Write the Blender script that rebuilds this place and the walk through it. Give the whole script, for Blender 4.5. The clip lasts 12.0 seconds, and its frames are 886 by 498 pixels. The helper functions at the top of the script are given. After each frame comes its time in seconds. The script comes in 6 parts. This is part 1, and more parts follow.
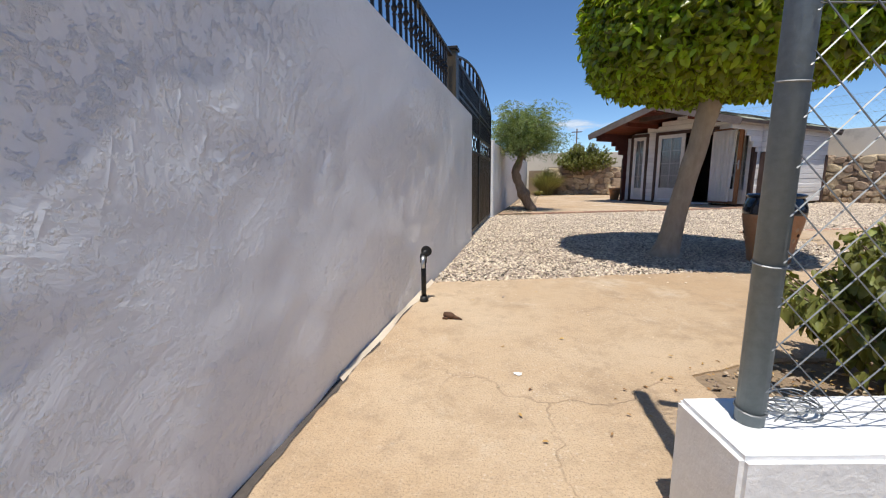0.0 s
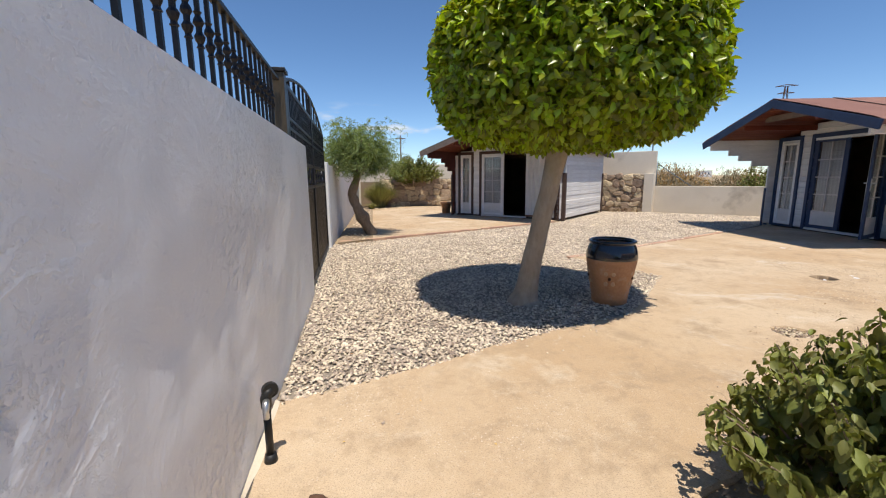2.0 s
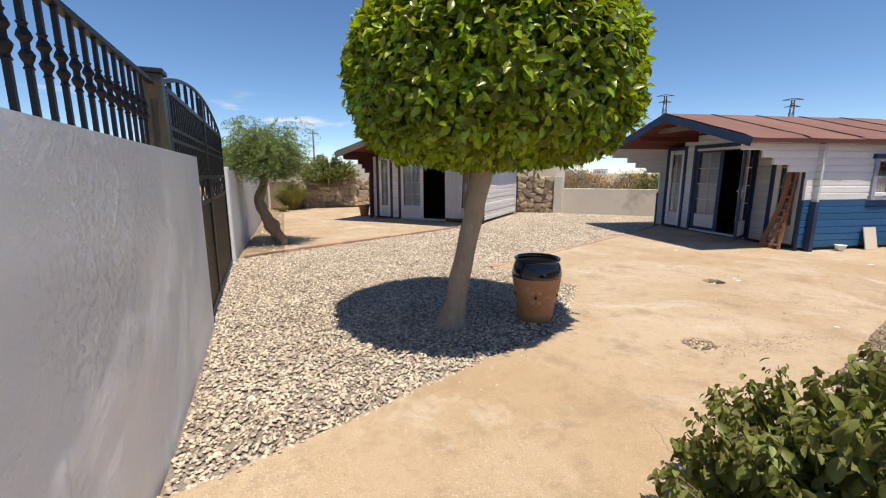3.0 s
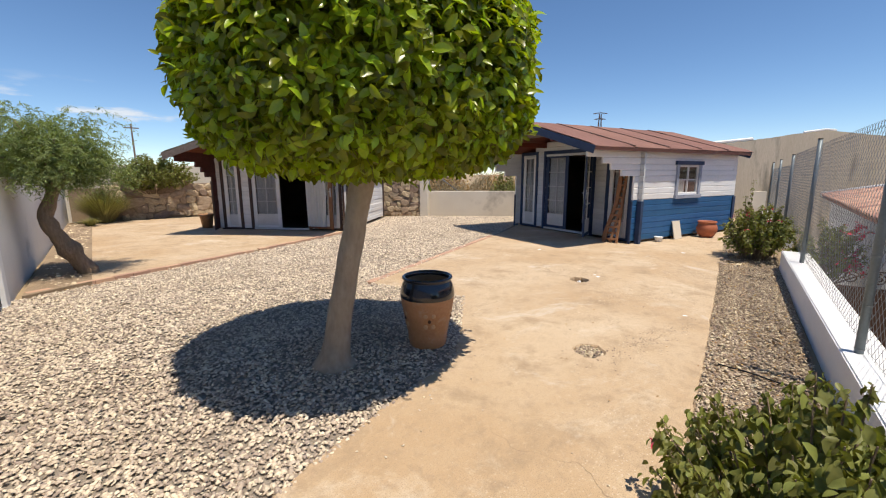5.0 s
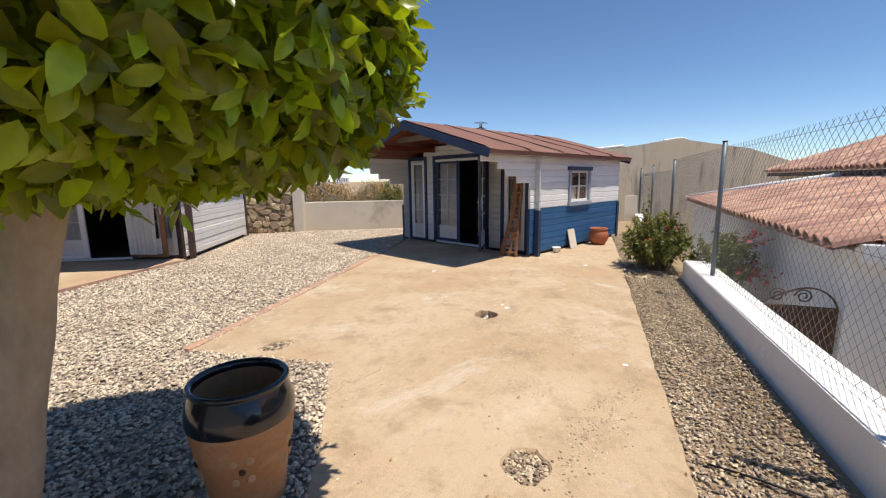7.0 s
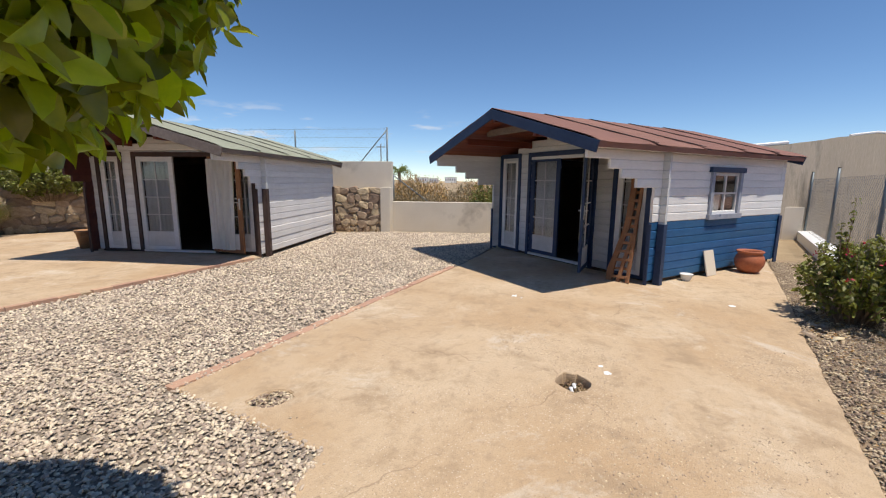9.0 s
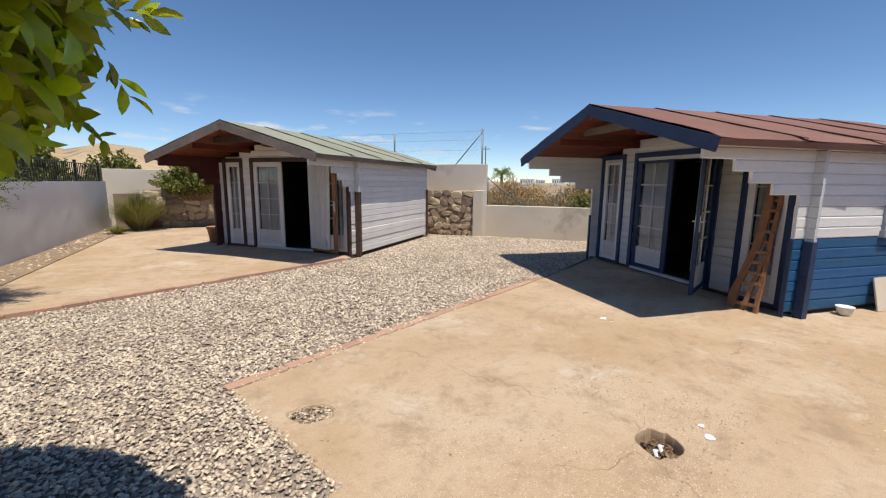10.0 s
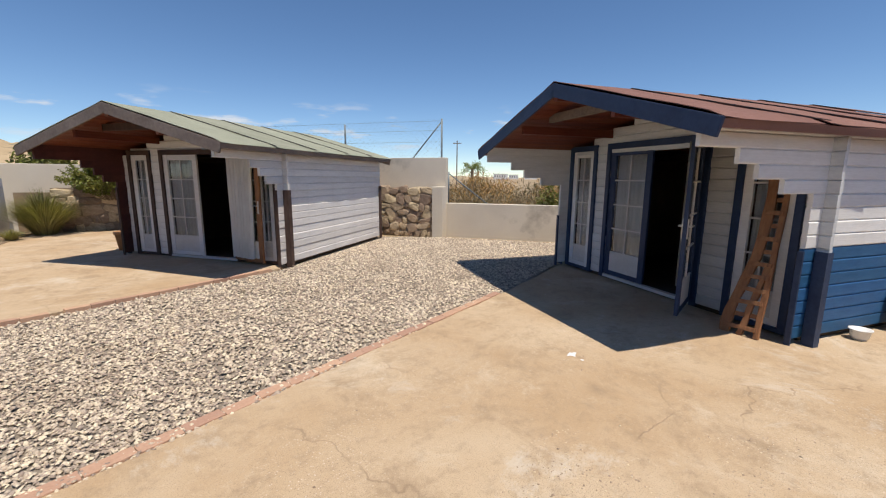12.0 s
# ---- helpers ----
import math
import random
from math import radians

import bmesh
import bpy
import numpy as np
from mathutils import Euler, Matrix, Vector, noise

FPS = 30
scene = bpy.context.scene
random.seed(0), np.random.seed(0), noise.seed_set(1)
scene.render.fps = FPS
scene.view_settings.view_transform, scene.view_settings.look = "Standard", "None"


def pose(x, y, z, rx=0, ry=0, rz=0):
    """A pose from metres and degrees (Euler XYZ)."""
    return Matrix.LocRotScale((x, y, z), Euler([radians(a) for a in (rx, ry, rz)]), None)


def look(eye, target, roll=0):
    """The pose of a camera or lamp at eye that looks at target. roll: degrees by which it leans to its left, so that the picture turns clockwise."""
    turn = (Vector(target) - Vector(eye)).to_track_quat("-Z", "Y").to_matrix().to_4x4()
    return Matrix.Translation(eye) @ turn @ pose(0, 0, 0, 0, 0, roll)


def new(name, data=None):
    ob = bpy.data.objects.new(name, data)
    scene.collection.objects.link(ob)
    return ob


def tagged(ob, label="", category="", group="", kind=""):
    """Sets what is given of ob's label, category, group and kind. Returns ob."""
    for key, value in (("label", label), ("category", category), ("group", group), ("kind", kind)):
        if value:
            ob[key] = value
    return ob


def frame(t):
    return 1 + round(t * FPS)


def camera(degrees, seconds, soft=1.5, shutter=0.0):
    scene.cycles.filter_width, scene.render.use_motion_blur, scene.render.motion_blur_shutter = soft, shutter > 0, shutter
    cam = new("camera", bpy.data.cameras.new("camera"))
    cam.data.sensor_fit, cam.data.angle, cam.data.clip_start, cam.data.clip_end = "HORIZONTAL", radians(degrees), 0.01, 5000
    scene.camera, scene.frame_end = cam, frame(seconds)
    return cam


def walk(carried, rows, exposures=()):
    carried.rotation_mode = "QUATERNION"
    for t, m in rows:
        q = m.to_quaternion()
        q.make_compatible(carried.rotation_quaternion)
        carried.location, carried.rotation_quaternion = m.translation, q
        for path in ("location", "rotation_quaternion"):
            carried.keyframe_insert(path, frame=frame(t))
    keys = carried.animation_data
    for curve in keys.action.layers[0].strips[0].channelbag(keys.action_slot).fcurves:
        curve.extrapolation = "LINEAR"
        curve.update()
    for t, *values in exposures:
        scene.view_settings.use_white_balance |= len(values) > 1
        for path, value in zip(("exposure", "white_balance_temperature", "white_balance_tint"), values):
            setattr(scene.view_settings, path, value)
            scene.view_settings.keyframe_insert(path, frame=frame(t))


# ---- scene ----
cam = camera(94.5, 12.0, 1.15)
PATH = [
    (0, (-0.019, -0.027, 0.802), (-0.025, 1.944, 0.46), -0.5),
    (0.5, (-0.03, 0.199, 0.888), (0.124, 2.163, 0.545), -0.6),
    (1, (-0.042, 0.423, 1.024), (0.316, 2.361, 0.687), -0.7),
    (1.5, (-0.12, 0.601, 1.189), (0.459, 2.485, 0.847), -0.5),
    (2, (-0.097, 0.764, 1.239), (0.687, 2.572, 0.899), -0.5),
    (2.5, (-0.004, 0.923, 1.355), (0.969, 2.635, 1.008), -0.3),
    (4.5, (0.03, 1.419, 1.498), (1.503, 2.719, 1.122), 0.2),
    (5, (0.258, 1.576, 1.506), (1.85, 2.734, 1.15), -0.2),
    (5.5, (0.535, 1.755, 1.491), (2.235, 2.754, 1.159), -0.3),
    (6, (0.865, 1.993, 1.52), (2.65, 2.837, 1.196), -0.6),
    (6.5, (1.244, 2.128, 1.496), (3.078, 2.857, 1.171), -0.9),
    (6.7, (1.421, 2.161, 1.51), (3.265, 2.863, 1.183), -0.9),
    (8.3, (2.672, 2.389, 1.551), (4.434, 3.273, 1.213), 0.2),
    (8.5, (2.792, 2.415, 1.548), (4.52, 3.363, 1.211), 0.2),
    (9, (3.091, 2.483, 1.531), (4.699, 3.628, 1.206), 0.5),
    (9.5, (3.344, 2.53, 1.55), (4.787, 3.878, 1.231), 0.5),
    (10, (3.603, 2.483, 1.572), (4.874, 3.994, 1.251), 0.6),
    (10.5, (3.808, 2.508, 1.571), (4.957, 4.113, 1.249), 0.6),
    (11, (4.062, 2.677, 1.558), (5.183, 4.302, 1.234), 0.6),
    (11.5, (4.347, 2.861, 1.556), (5.56, 4.417, 1.228), 0.8),
    (12, (4.761, 3.081, 1.594), (6.12, 4.508, 1.25), 0.4),
]
walk(cam, [(t, look(eye, target, roll)) for t, eye, target, roll in PATH],
     [(0, 0.06, 6350, 10), (2.5, 0.16, 6700, 10), (6.5, 0.14, 6900, 11), (9.0, 0.02, 6700, 11), (12, -0.02, 6800, 11)])
UP = (0, 0, 1)

# ---- world, sun ----
SHADOW_X, SHADOW_Y = 0.045, 0.318
to_sun = Vector((-SHADOW_X, -SHADOW_Y, 1.0)).normalized()
world = bpy.data.worlds.new("sky")
scene.world = world
world.use_nodes = True
wn = world.node_tree.nodes
sky = wn.new("ShaderNodeTexSky")
sky.sky_type = "NISHITA"
sky.sun_disc = False
sky.sun_elevation = math.asin(to_sun.z)
sky.sun_rotation = math.atan2(to_sun.x, to_sun.y)
sky.altitude = 1500
sky.air_density = 0.85
sky.dust_density = 0.0
sky.ozone_density = 3.0
wn["Background"].inputs["Strength"].default_value = 0.138
tone = wn.new("ShaderNodeHueSaturation")
tone.inputs["Saturation"].default_value = 1.12
world.node_tree.links.new(sky.outputs[0], tone.inputs["Color"])
world.node_tree.links.new(tone.outputs[0], wn["Background"].inputs["Color"])
sun = new("sun", bpy.data.lights.new("sun", "SUN"))
sun.data.energy, sun.data.angle, sun.data.color = 4.8, radians(0.53), (1.0, 0.935, 0.84)
sun.matrix_world = look(to_sun * 30, (0, 0, 0))


# ---- materials ----
from mathutils import geometry


def surface(name, low, high, rough=0.8, grain=40.0, patch=1.2, bump=0.15, bump_scale=None, metal=0.0, vary=0.0, specular=0.35,
            stain=None, stain_at=0.62, stain_scale=0.7, stretch=(1, 1, 1), depth=0.01, patchy=0.5, through_light=0.0):
    """Grain and patches between two colours, stains, fine relief; vary: brightness from piece to piece."""
    m = bpy.data.materials.new(name)
    m.use_nodes = True
    nt = m.node_tree
    n, link = nt.nodes, nt.links.new
    b = n["Principled BSDF"]
    b.inputs["Roughness"].default_value, b.inputs["Metallic"].default_value = rough, metal
    b.inputs["Specular IOR Level"].default_value = specular
    co = n.new("ShaderNodeTexCoord")
    mp = n.new("ShaderNodeMapping")
    mp.inputs["Scale"].default_value = stretch
    link(co.outputs["Object"], mp.inputs["Vector"])

    def cloud(scale, detail=5.0, r=0.6):
        t = n.new("ShaderNodeTexNoise")
        t.inputs["Scale"].default_value, t.inputs["Detail"].default_value, t.inputs["Roughness"].default_value = scale, detail, r
        link(mp.outputs[0], t.inputs["Vector"])
        return t.outputs["Fac"]

    def math2(op, a, c):
        t = n.new("ShaderNodeMath")
        t.operation = op
        for k, v in enumerate((a, c)):
            if isinstance(v, (int, float)):
                t.inputs[k].default_value = v
            else:
                link(v, t.inputs[k])
        return t.outputs[0]

    def ramp(v, a, c):
        t = n.new("ShaderNodeMapRange")
        t.inputs["From Min"].default_value, t.inputs["From Max"].default_value = a, c
        link(v, t.inputs["Value"])
        return t.outputs[0]

    def mix(f, a, c, kind="MIX"):
        t = n.new("ShaderNodeMix")
        t.data_type, t.blend_type = "RGBA", kind
        for k, v in ((0, f), (6, a), (7, c)):
            if isinstance(v, (int, float)):
                t.inputs[k].default_value = v
            elif isinstance(v, tuple):
                t.inputs[k].default_value = (*v, 1)
            else:
                link(v, t.inputs[k])
        return t.outputs[2]

    fine, broad = cloud(grain), cloud(patch, 4.0)
    f = math2("ADD", math2("MULTIPLY", ramp(fine, 0.3, 0.7), 1 - patchy), math2("MULTIPLY", ramp(broad, 0.32, 0.68), patchy))
    col = mix(f, low, high)
    if stain:
        col = mix(ramp(cloud(stain_scale, 6.0, 0.65), stain_at, stain_at + 0.12), col, stain)
    if vary:
        oi = n.new("ShaderNodeObjectInfo")
        ge = n.new("ShaderNodeNewGeometry")
        r = math2("FRACT", math2("ADD", oi.outputs["Random"], ge.outputs["Random Per Island"]), 0.0)
        hs = n.new("ShaderNodeHueSaturation")
        link(math2("ADD", math2("MULTIPLY", r, 2 * vary), 1 - vary), hs.inputs["Value"])
        link(math2("ADD", math2("MULTIPLY", r, 0.08 * vary), 0.5 - 0.04 * vary), hs.inputs["Hue"])
        link(col, hs.inputs["Color"])
        col = hs.outputs[0]
    link(col, b.inputs["Base Color"])
    if bump:
        bp = n.new("ShaderNodeBump")
        bp.inputs["Strength"].default_value, bp.inputs["Distance"].default_value = bump, depth
        link(math2("ADD", cloud(bump_scale or grain, 6.0, 0.65), math2("MULTIPLY", fine, 0.3)), bp.inputs["Height"])
        link(bp.outputs[0], b.inputs["Normal"])
    if through_light:
        tr = n.new("ShaderNodeBsdfTranslucent")
        link(mix(1.0, col, (1.0, 1.0, 0.35), "MULTIPLY"), tr.inputs["Color"])
        ms = n.new("ShaderNodeMixShader")
        ms.inputs[0].default_value = through_light
        link(b.outputs[0], ms.inputs[1])
        link(tr.outputs[0], ms.inputs[2])
        link(ms.outputs[0], n["Material Output"].inputs["Surface"])
    return m


def glass(name, tint=(0.9, 0.94, 0.95)):
    m = bpy.data.materials.new(name)
    m.use_nodes = True
    b = m.node_tree.nodes["Principled BSDF"]
    b.inputs["Base Color"].default_value = (*tint, 1)
    b.inputs["Roughness"].default_value, b.inputs["Transmission Weight"].default_value = 0.03, 1.0
    return m


def slab_concrete(name):
    """Weathered sandy concrete: broad tints, blotches, grit, old water stains and hair cracks."""
    m = bpy.data.materials.new(name)
    m.use_nodes = True
    n, link = m.node_tree.nodes, m.node_tree.links.new
    b = n["Principled BSDF"]
    b.inputs["Roughness"].default_value, b.inputs["Specular IOR Level"].default_value = 0.9, 0.25
    co = n.new("ShaderNodeTexCoord").outputs["Object"]

    def cloud(scale, detail, r, distort=0.0):
        t = n.new("ShaderNodeTexNoise")
        for k, v in (("Scale", scale), ("Detail", detail), ("Roughness", r), ("Distortion", distort)):
            t.inputs[k].default_value = v
        link(co, t.inputs["Vector"])
        return t.outputs["Fac"]

    def ramp(v, a, c, lo=0.0, hi=1.0):
        t = n.new("ShaderNodeMapRange")
        for k, w in (("From Min", a), ("From Max", c), ("To Min", lo), ("To Max", hi)):
            t.inputs[k].default_value = w
        link(v, t.inputs["Value"])
        return t.outputs[0]

    def mix(f, a, c, kind="MIX"):
        t = n.new("ShaderNodeMix")
        t.data_type, t.blend_type = "RGBA", kind
        link(f, t.inputs[0])
        for k, v in ((6, a), (7, c)):
            if isinstance(v, tuple):
                t.inputs[k].default_value = (*v, 1)
            else:
                link(v, t.inputs[k])
        return t.outputs[2]
    col = mix(ramp(cloud(0.55, 5, 0.6, 0.4), 0.36, 0.64), (0.490, 0.345, 0.208), (0.585, 0.455, 0.312))
    col = mix(ramp(cloud(2.3, 8, 0.74, 0.3), 0.50, 0.66, 0.0, 0.78), col, (0.375, 0.27, 0.17))
    col = mix(ramp(cloud(1.1, 9, 0.74, 0.4), 0.56, 0.70, 0.0, 0.8), col, (0.66, 0.555, 0.42))
    col = mix(ramp(cloud(9.0, 5, 0.7), 0.52, 0.74, 0.0, 0.5), col, (0.30, 0.22, 0.15))
    col = mix(ramp(cloud(150, 3, 0.6), 0.53, 0.68, 0.0, 0.62), col, (0.24, 0.175, 0.12))
    col = mix(ramp(cloud(0.7, 9, 0.76, 0.5), 0.575, 0.66, 0.0, 0.55), col, (0.66, 0.60, 0.51))
    col = mix(ramp(cloud(38, 6, 0.75), 0.55, 0.70, 0.0, 0.45), col, (0.66, 0.55, 0.41))
    # worn zones where the aggregate shows as pale and dark grains
    zone = ramp(cloud(0.42, 5, 0.65, 0.3), 0.46, 0.60)
    for scale, tint, most in ((60, (0.22, 0.16, 0.11), 0.8), (47, (0.74, 0.65, 0.53), 0.8)):
        spot = n.new("ShaderNodeTexVoronoi")
        spot.inputs["Scale"].default_value = scale
        link(co, spot.inputs["Vector"])
        grain = n.new("ShaderNodeMath")
        grain.operation = "MULTIPLY"
        link(ramp(spot.outputs["Distance"], 0.10, 0.24, most, 0.0), grain.inputs[0])
        link(zone, grain.inputs[1])
        col = mix(grain.outputs[0], col, tint)
    warp = n.new("ShaderNodeTexNoise")
    warp.inputs["Scale"].default_value, warp.inputs["Detail"].default_value = 2.2, 5
    link(co, warp.inputs["Vector"])
    add = n.new("ShaderNodeVectorMath")
    add.operation = "MULTIPLY_ADD"
    add.inputs[1].default_value = (0.55, 0.55, 0.0)
    link(warp.outputs["Color"], add.inputs[0])
    link(co, add.inputs[2])
    vo = n.new("ShaderNodeTexVoronoi")
    vo.feature = "DISTANCE_TO_EDGE"
    vo.inputs["Scale"].default_value = 0.42
    link(add.outputs[0], vo.inputs["Vector"])
    crack = ramp(vo.outputs["Distance"], 0.0005, 0.0024, 0.55, 0.0)
    gate = ramp(cloud(0.8, 3, 0.5), 0.46, 0.56)
    both = n.new("ShaderNodeMath")
    both.operation = "MULTIPLY"
    link(crack, both.inputs[0])
    link(gate, both.inputs[1])
    col = mix(both.outputs[0], col, (0.28, 0.20, 0.13))
    link(col, b.inputs["Base Color"])
    bp = n.new("ShaderNodeBump")
    bp.inputs["Strength"].default_value, bp.inputs["Distance"].default_value = 0.85, 0.007
    hsum = n.new("ShaderNodeMath")
    hsum.operation = "MULTIPLY_ADD"
    hsum.inputs[1].default_value = 2.5
    link(cloud(3.5, 8, 0.72), hsum.inputs[0])
    link(cloud(110, 3, 0.6), hsum.inputs[2])
    hs2 = n.new("ShaderNodeMath")
    hs2.operation = "SUBTRACT"
    link(hsum.outputs[0], hs2.inputs[0])
    link(both.outputs[0], hs2.inputs[1])
    link(hs2.outputs[0], bp.inputs["Height"])
    link(bp.outputs[0], b.inputs["Normal"])
    return m


def trowelled(name):
    """White wall paint on hand-trowelled render: smooth patches, ridges and drips of the trowel, a faint sheen."""
    m = bpy.data.materials.new(name)
    m.use_nodes = True
    n, link = m.node_tree.nodes, m.node_tree.links.new
    b = n["Principled BSDF"]
    b.inputs["Specular IOR Level"].default_value = 0.45
    co = n.new("ShaderNodeTexCoord").outputs["Object"]

    def cloud(scale, detail, r, distort=0.0, squash=(1, 1, 1)):
        mp = n.new("ShaderNodeMapping")
        mp.inputs["Scale"].default_value = squash
        link(co, mp.inputs["Vector"])
        t = n.new("ShaderNodeTexNoise")
        for k, v in (("Scale", scale), ("Detail", detail), ("Roughness", r), ("Distortion", distort)):
            t.inputs[k].default_value = v
        link(mp.outputs[0], t.inputs["Vector"])
        return t.outputs["Fac"]

    def ramp(v, a, c, lo=0.0, hi=1.0):
        t = n.new("ShaderNodeMapRange")
        for k, w in (("From Min", a), ("From Max", c), ("To Min", lo), ("To Max", hi)):
            t.inputs[k].default_value = w
        link(v, t.inputs["Value"])
        return t.outputs[0]

    def calc(op, a, c):
        t = n.new("ShaderNodeMath")
        t.operation = op
        for k, v in enumerate((a, c)):
            if isinstance(v, (int, float)):
                t.inputs[k].default_value = v
            else:
                link(v, t.inputs[k])
        return t.outputs[0]
    mask = ramp(cloud(0.9, 3, 0.5), 0.36, 0.58)
    ridge = calc("POWER", calc("SUBTRACT", 1.0, calc("ABSOLUTE", ramp(cloud(2.6, 4, 0.55, 1.4, (1, 1, 0.7)), 0.3, 0.7, -1.0, 1.0), 0.0)), 5.0)
    grit = calc("MULTIPLY", ramp(cloud(34, 5, 0.7, 0.2), 0.50, 0.78), mask)
    height = calc("ADD", calc("ADD", calc("MULTIPLY", calc("MULTIPLY", ridge, mask), 0.20), calc("MULTIPLY", grit, 0.40)), calc("MULTIPLY", cloud(3.2, 7, 0.60, 0.6), 0.8))
    bp = n.new("ShaderNodeBump")
    bp.inputs["Strength"].default_value, bp.inputs["Distance"].default_value = 0.85, 0.024
    link(height, bp.inputs["Height"])
    link(bp.outputs[0], b.inputs["Normal"])
    link(ramp(cloud(1.7, 4, 0.6), 0.3, 0.7, 0.36, 0.58), b.inputs["Roughness"])
    mx = n.new("ShaderNodeMix")
    mx.data_type = "RGBA"
    mx.inputs[6].default_value, mx.inputs[7].default_value = (0.79, 0.80, 0.81, 1), (0.87, 0.88, 0.89, 1)
    link(ramp(cloud(0.8, 6, 0.62, 0.5), 0.32, 0.68), mx.inputs[0])
    link(mx.outputs[2], b.inputs["Base Color"])
    return m


def haze(name):
    """Soft distant cloud: white where a stretched noise is thick, clear elsewhere and towards the rims of the sheet."""
    m = bpy.data.materials.new(name)
    m.use_nodes = True
    n, link = m.node_tree.nodes, m.node_tree.links.new
    n.remove(n["Principled BSDF"])
    tc = n.new("ShaderNodeTexCoord")
    mp = n.new("ShaderNodeMapping")
    mp.inputs["Scale"].default_value = (0.0034, 0.0034, 0.016)
    link(tc.outputs["Object"], mp.inputs["Vector"])
    t = n.new("ShaderNodeTexNoise")
    t.inputs["Scale"].default_value, t.inputs["Detail"].default_value, t.inputs["Roughness"].default_value = 1.0, 8, 0.55
    link(mp.outputs[0], t.inputs["Vector"])
    sep = n.new("ShaderNodeSeparateXYZ")
    link(tc.outputs["UV"], sep.inputs[0])

    def ramp(v, a, c, lo=0.0, hi=1.0):
        r = n.new("ShaderNodeMapRange")
        r.interpolation_type = "SMOOTHSTEP"
        for k, w in (("From Min", a), ("From Max", c), ("To Min", lo), ("To Max", hi)):
            r.inputs[k].default_value = w
        link(v, r.inputs["Value"])
        return r.outputs[0]

    def times(a, c):
        r = n.new("ShaderNodeMath")
        r.operation = "MULTIPLY"
        link(a, r.inputs[0])
        link(c, r.inputs[1])
        return r.outputs[0]
    alpha = times(ramp(t.outputs["Fac"], 0.56, 0.70, 0.0, 0.85), times(ramp(sep.outputs["Y"], 0.05, 0.35), ramp(sep.outputs["Y"], 1.0, 0.45)))
    alpha = times(alpha, times(ramp(sep.outputs["X"], 0.0, 0.12), ramp(sep.outputs["X"], 1.0, 0.85)))
    em, tr, ms = n.new("ShaderNodeEmission"), n.new("ShaderNodeBsdfTransparent"), n.new("ShaderNodeMixShader")
    em.inputs["Color"].default_value, em.inputs["Strength"].default_value = (0.86, 0.92, 1.0, 1), 0.85
    link(alpha, ms.inputs[0])
    link(tr.outputs[0], ms.inputs[1])
    link(em.outputs[0], ms.inputs[2])
    link(ms.outputs[0], n["Material Output"].inputs["Surface"])
    return m


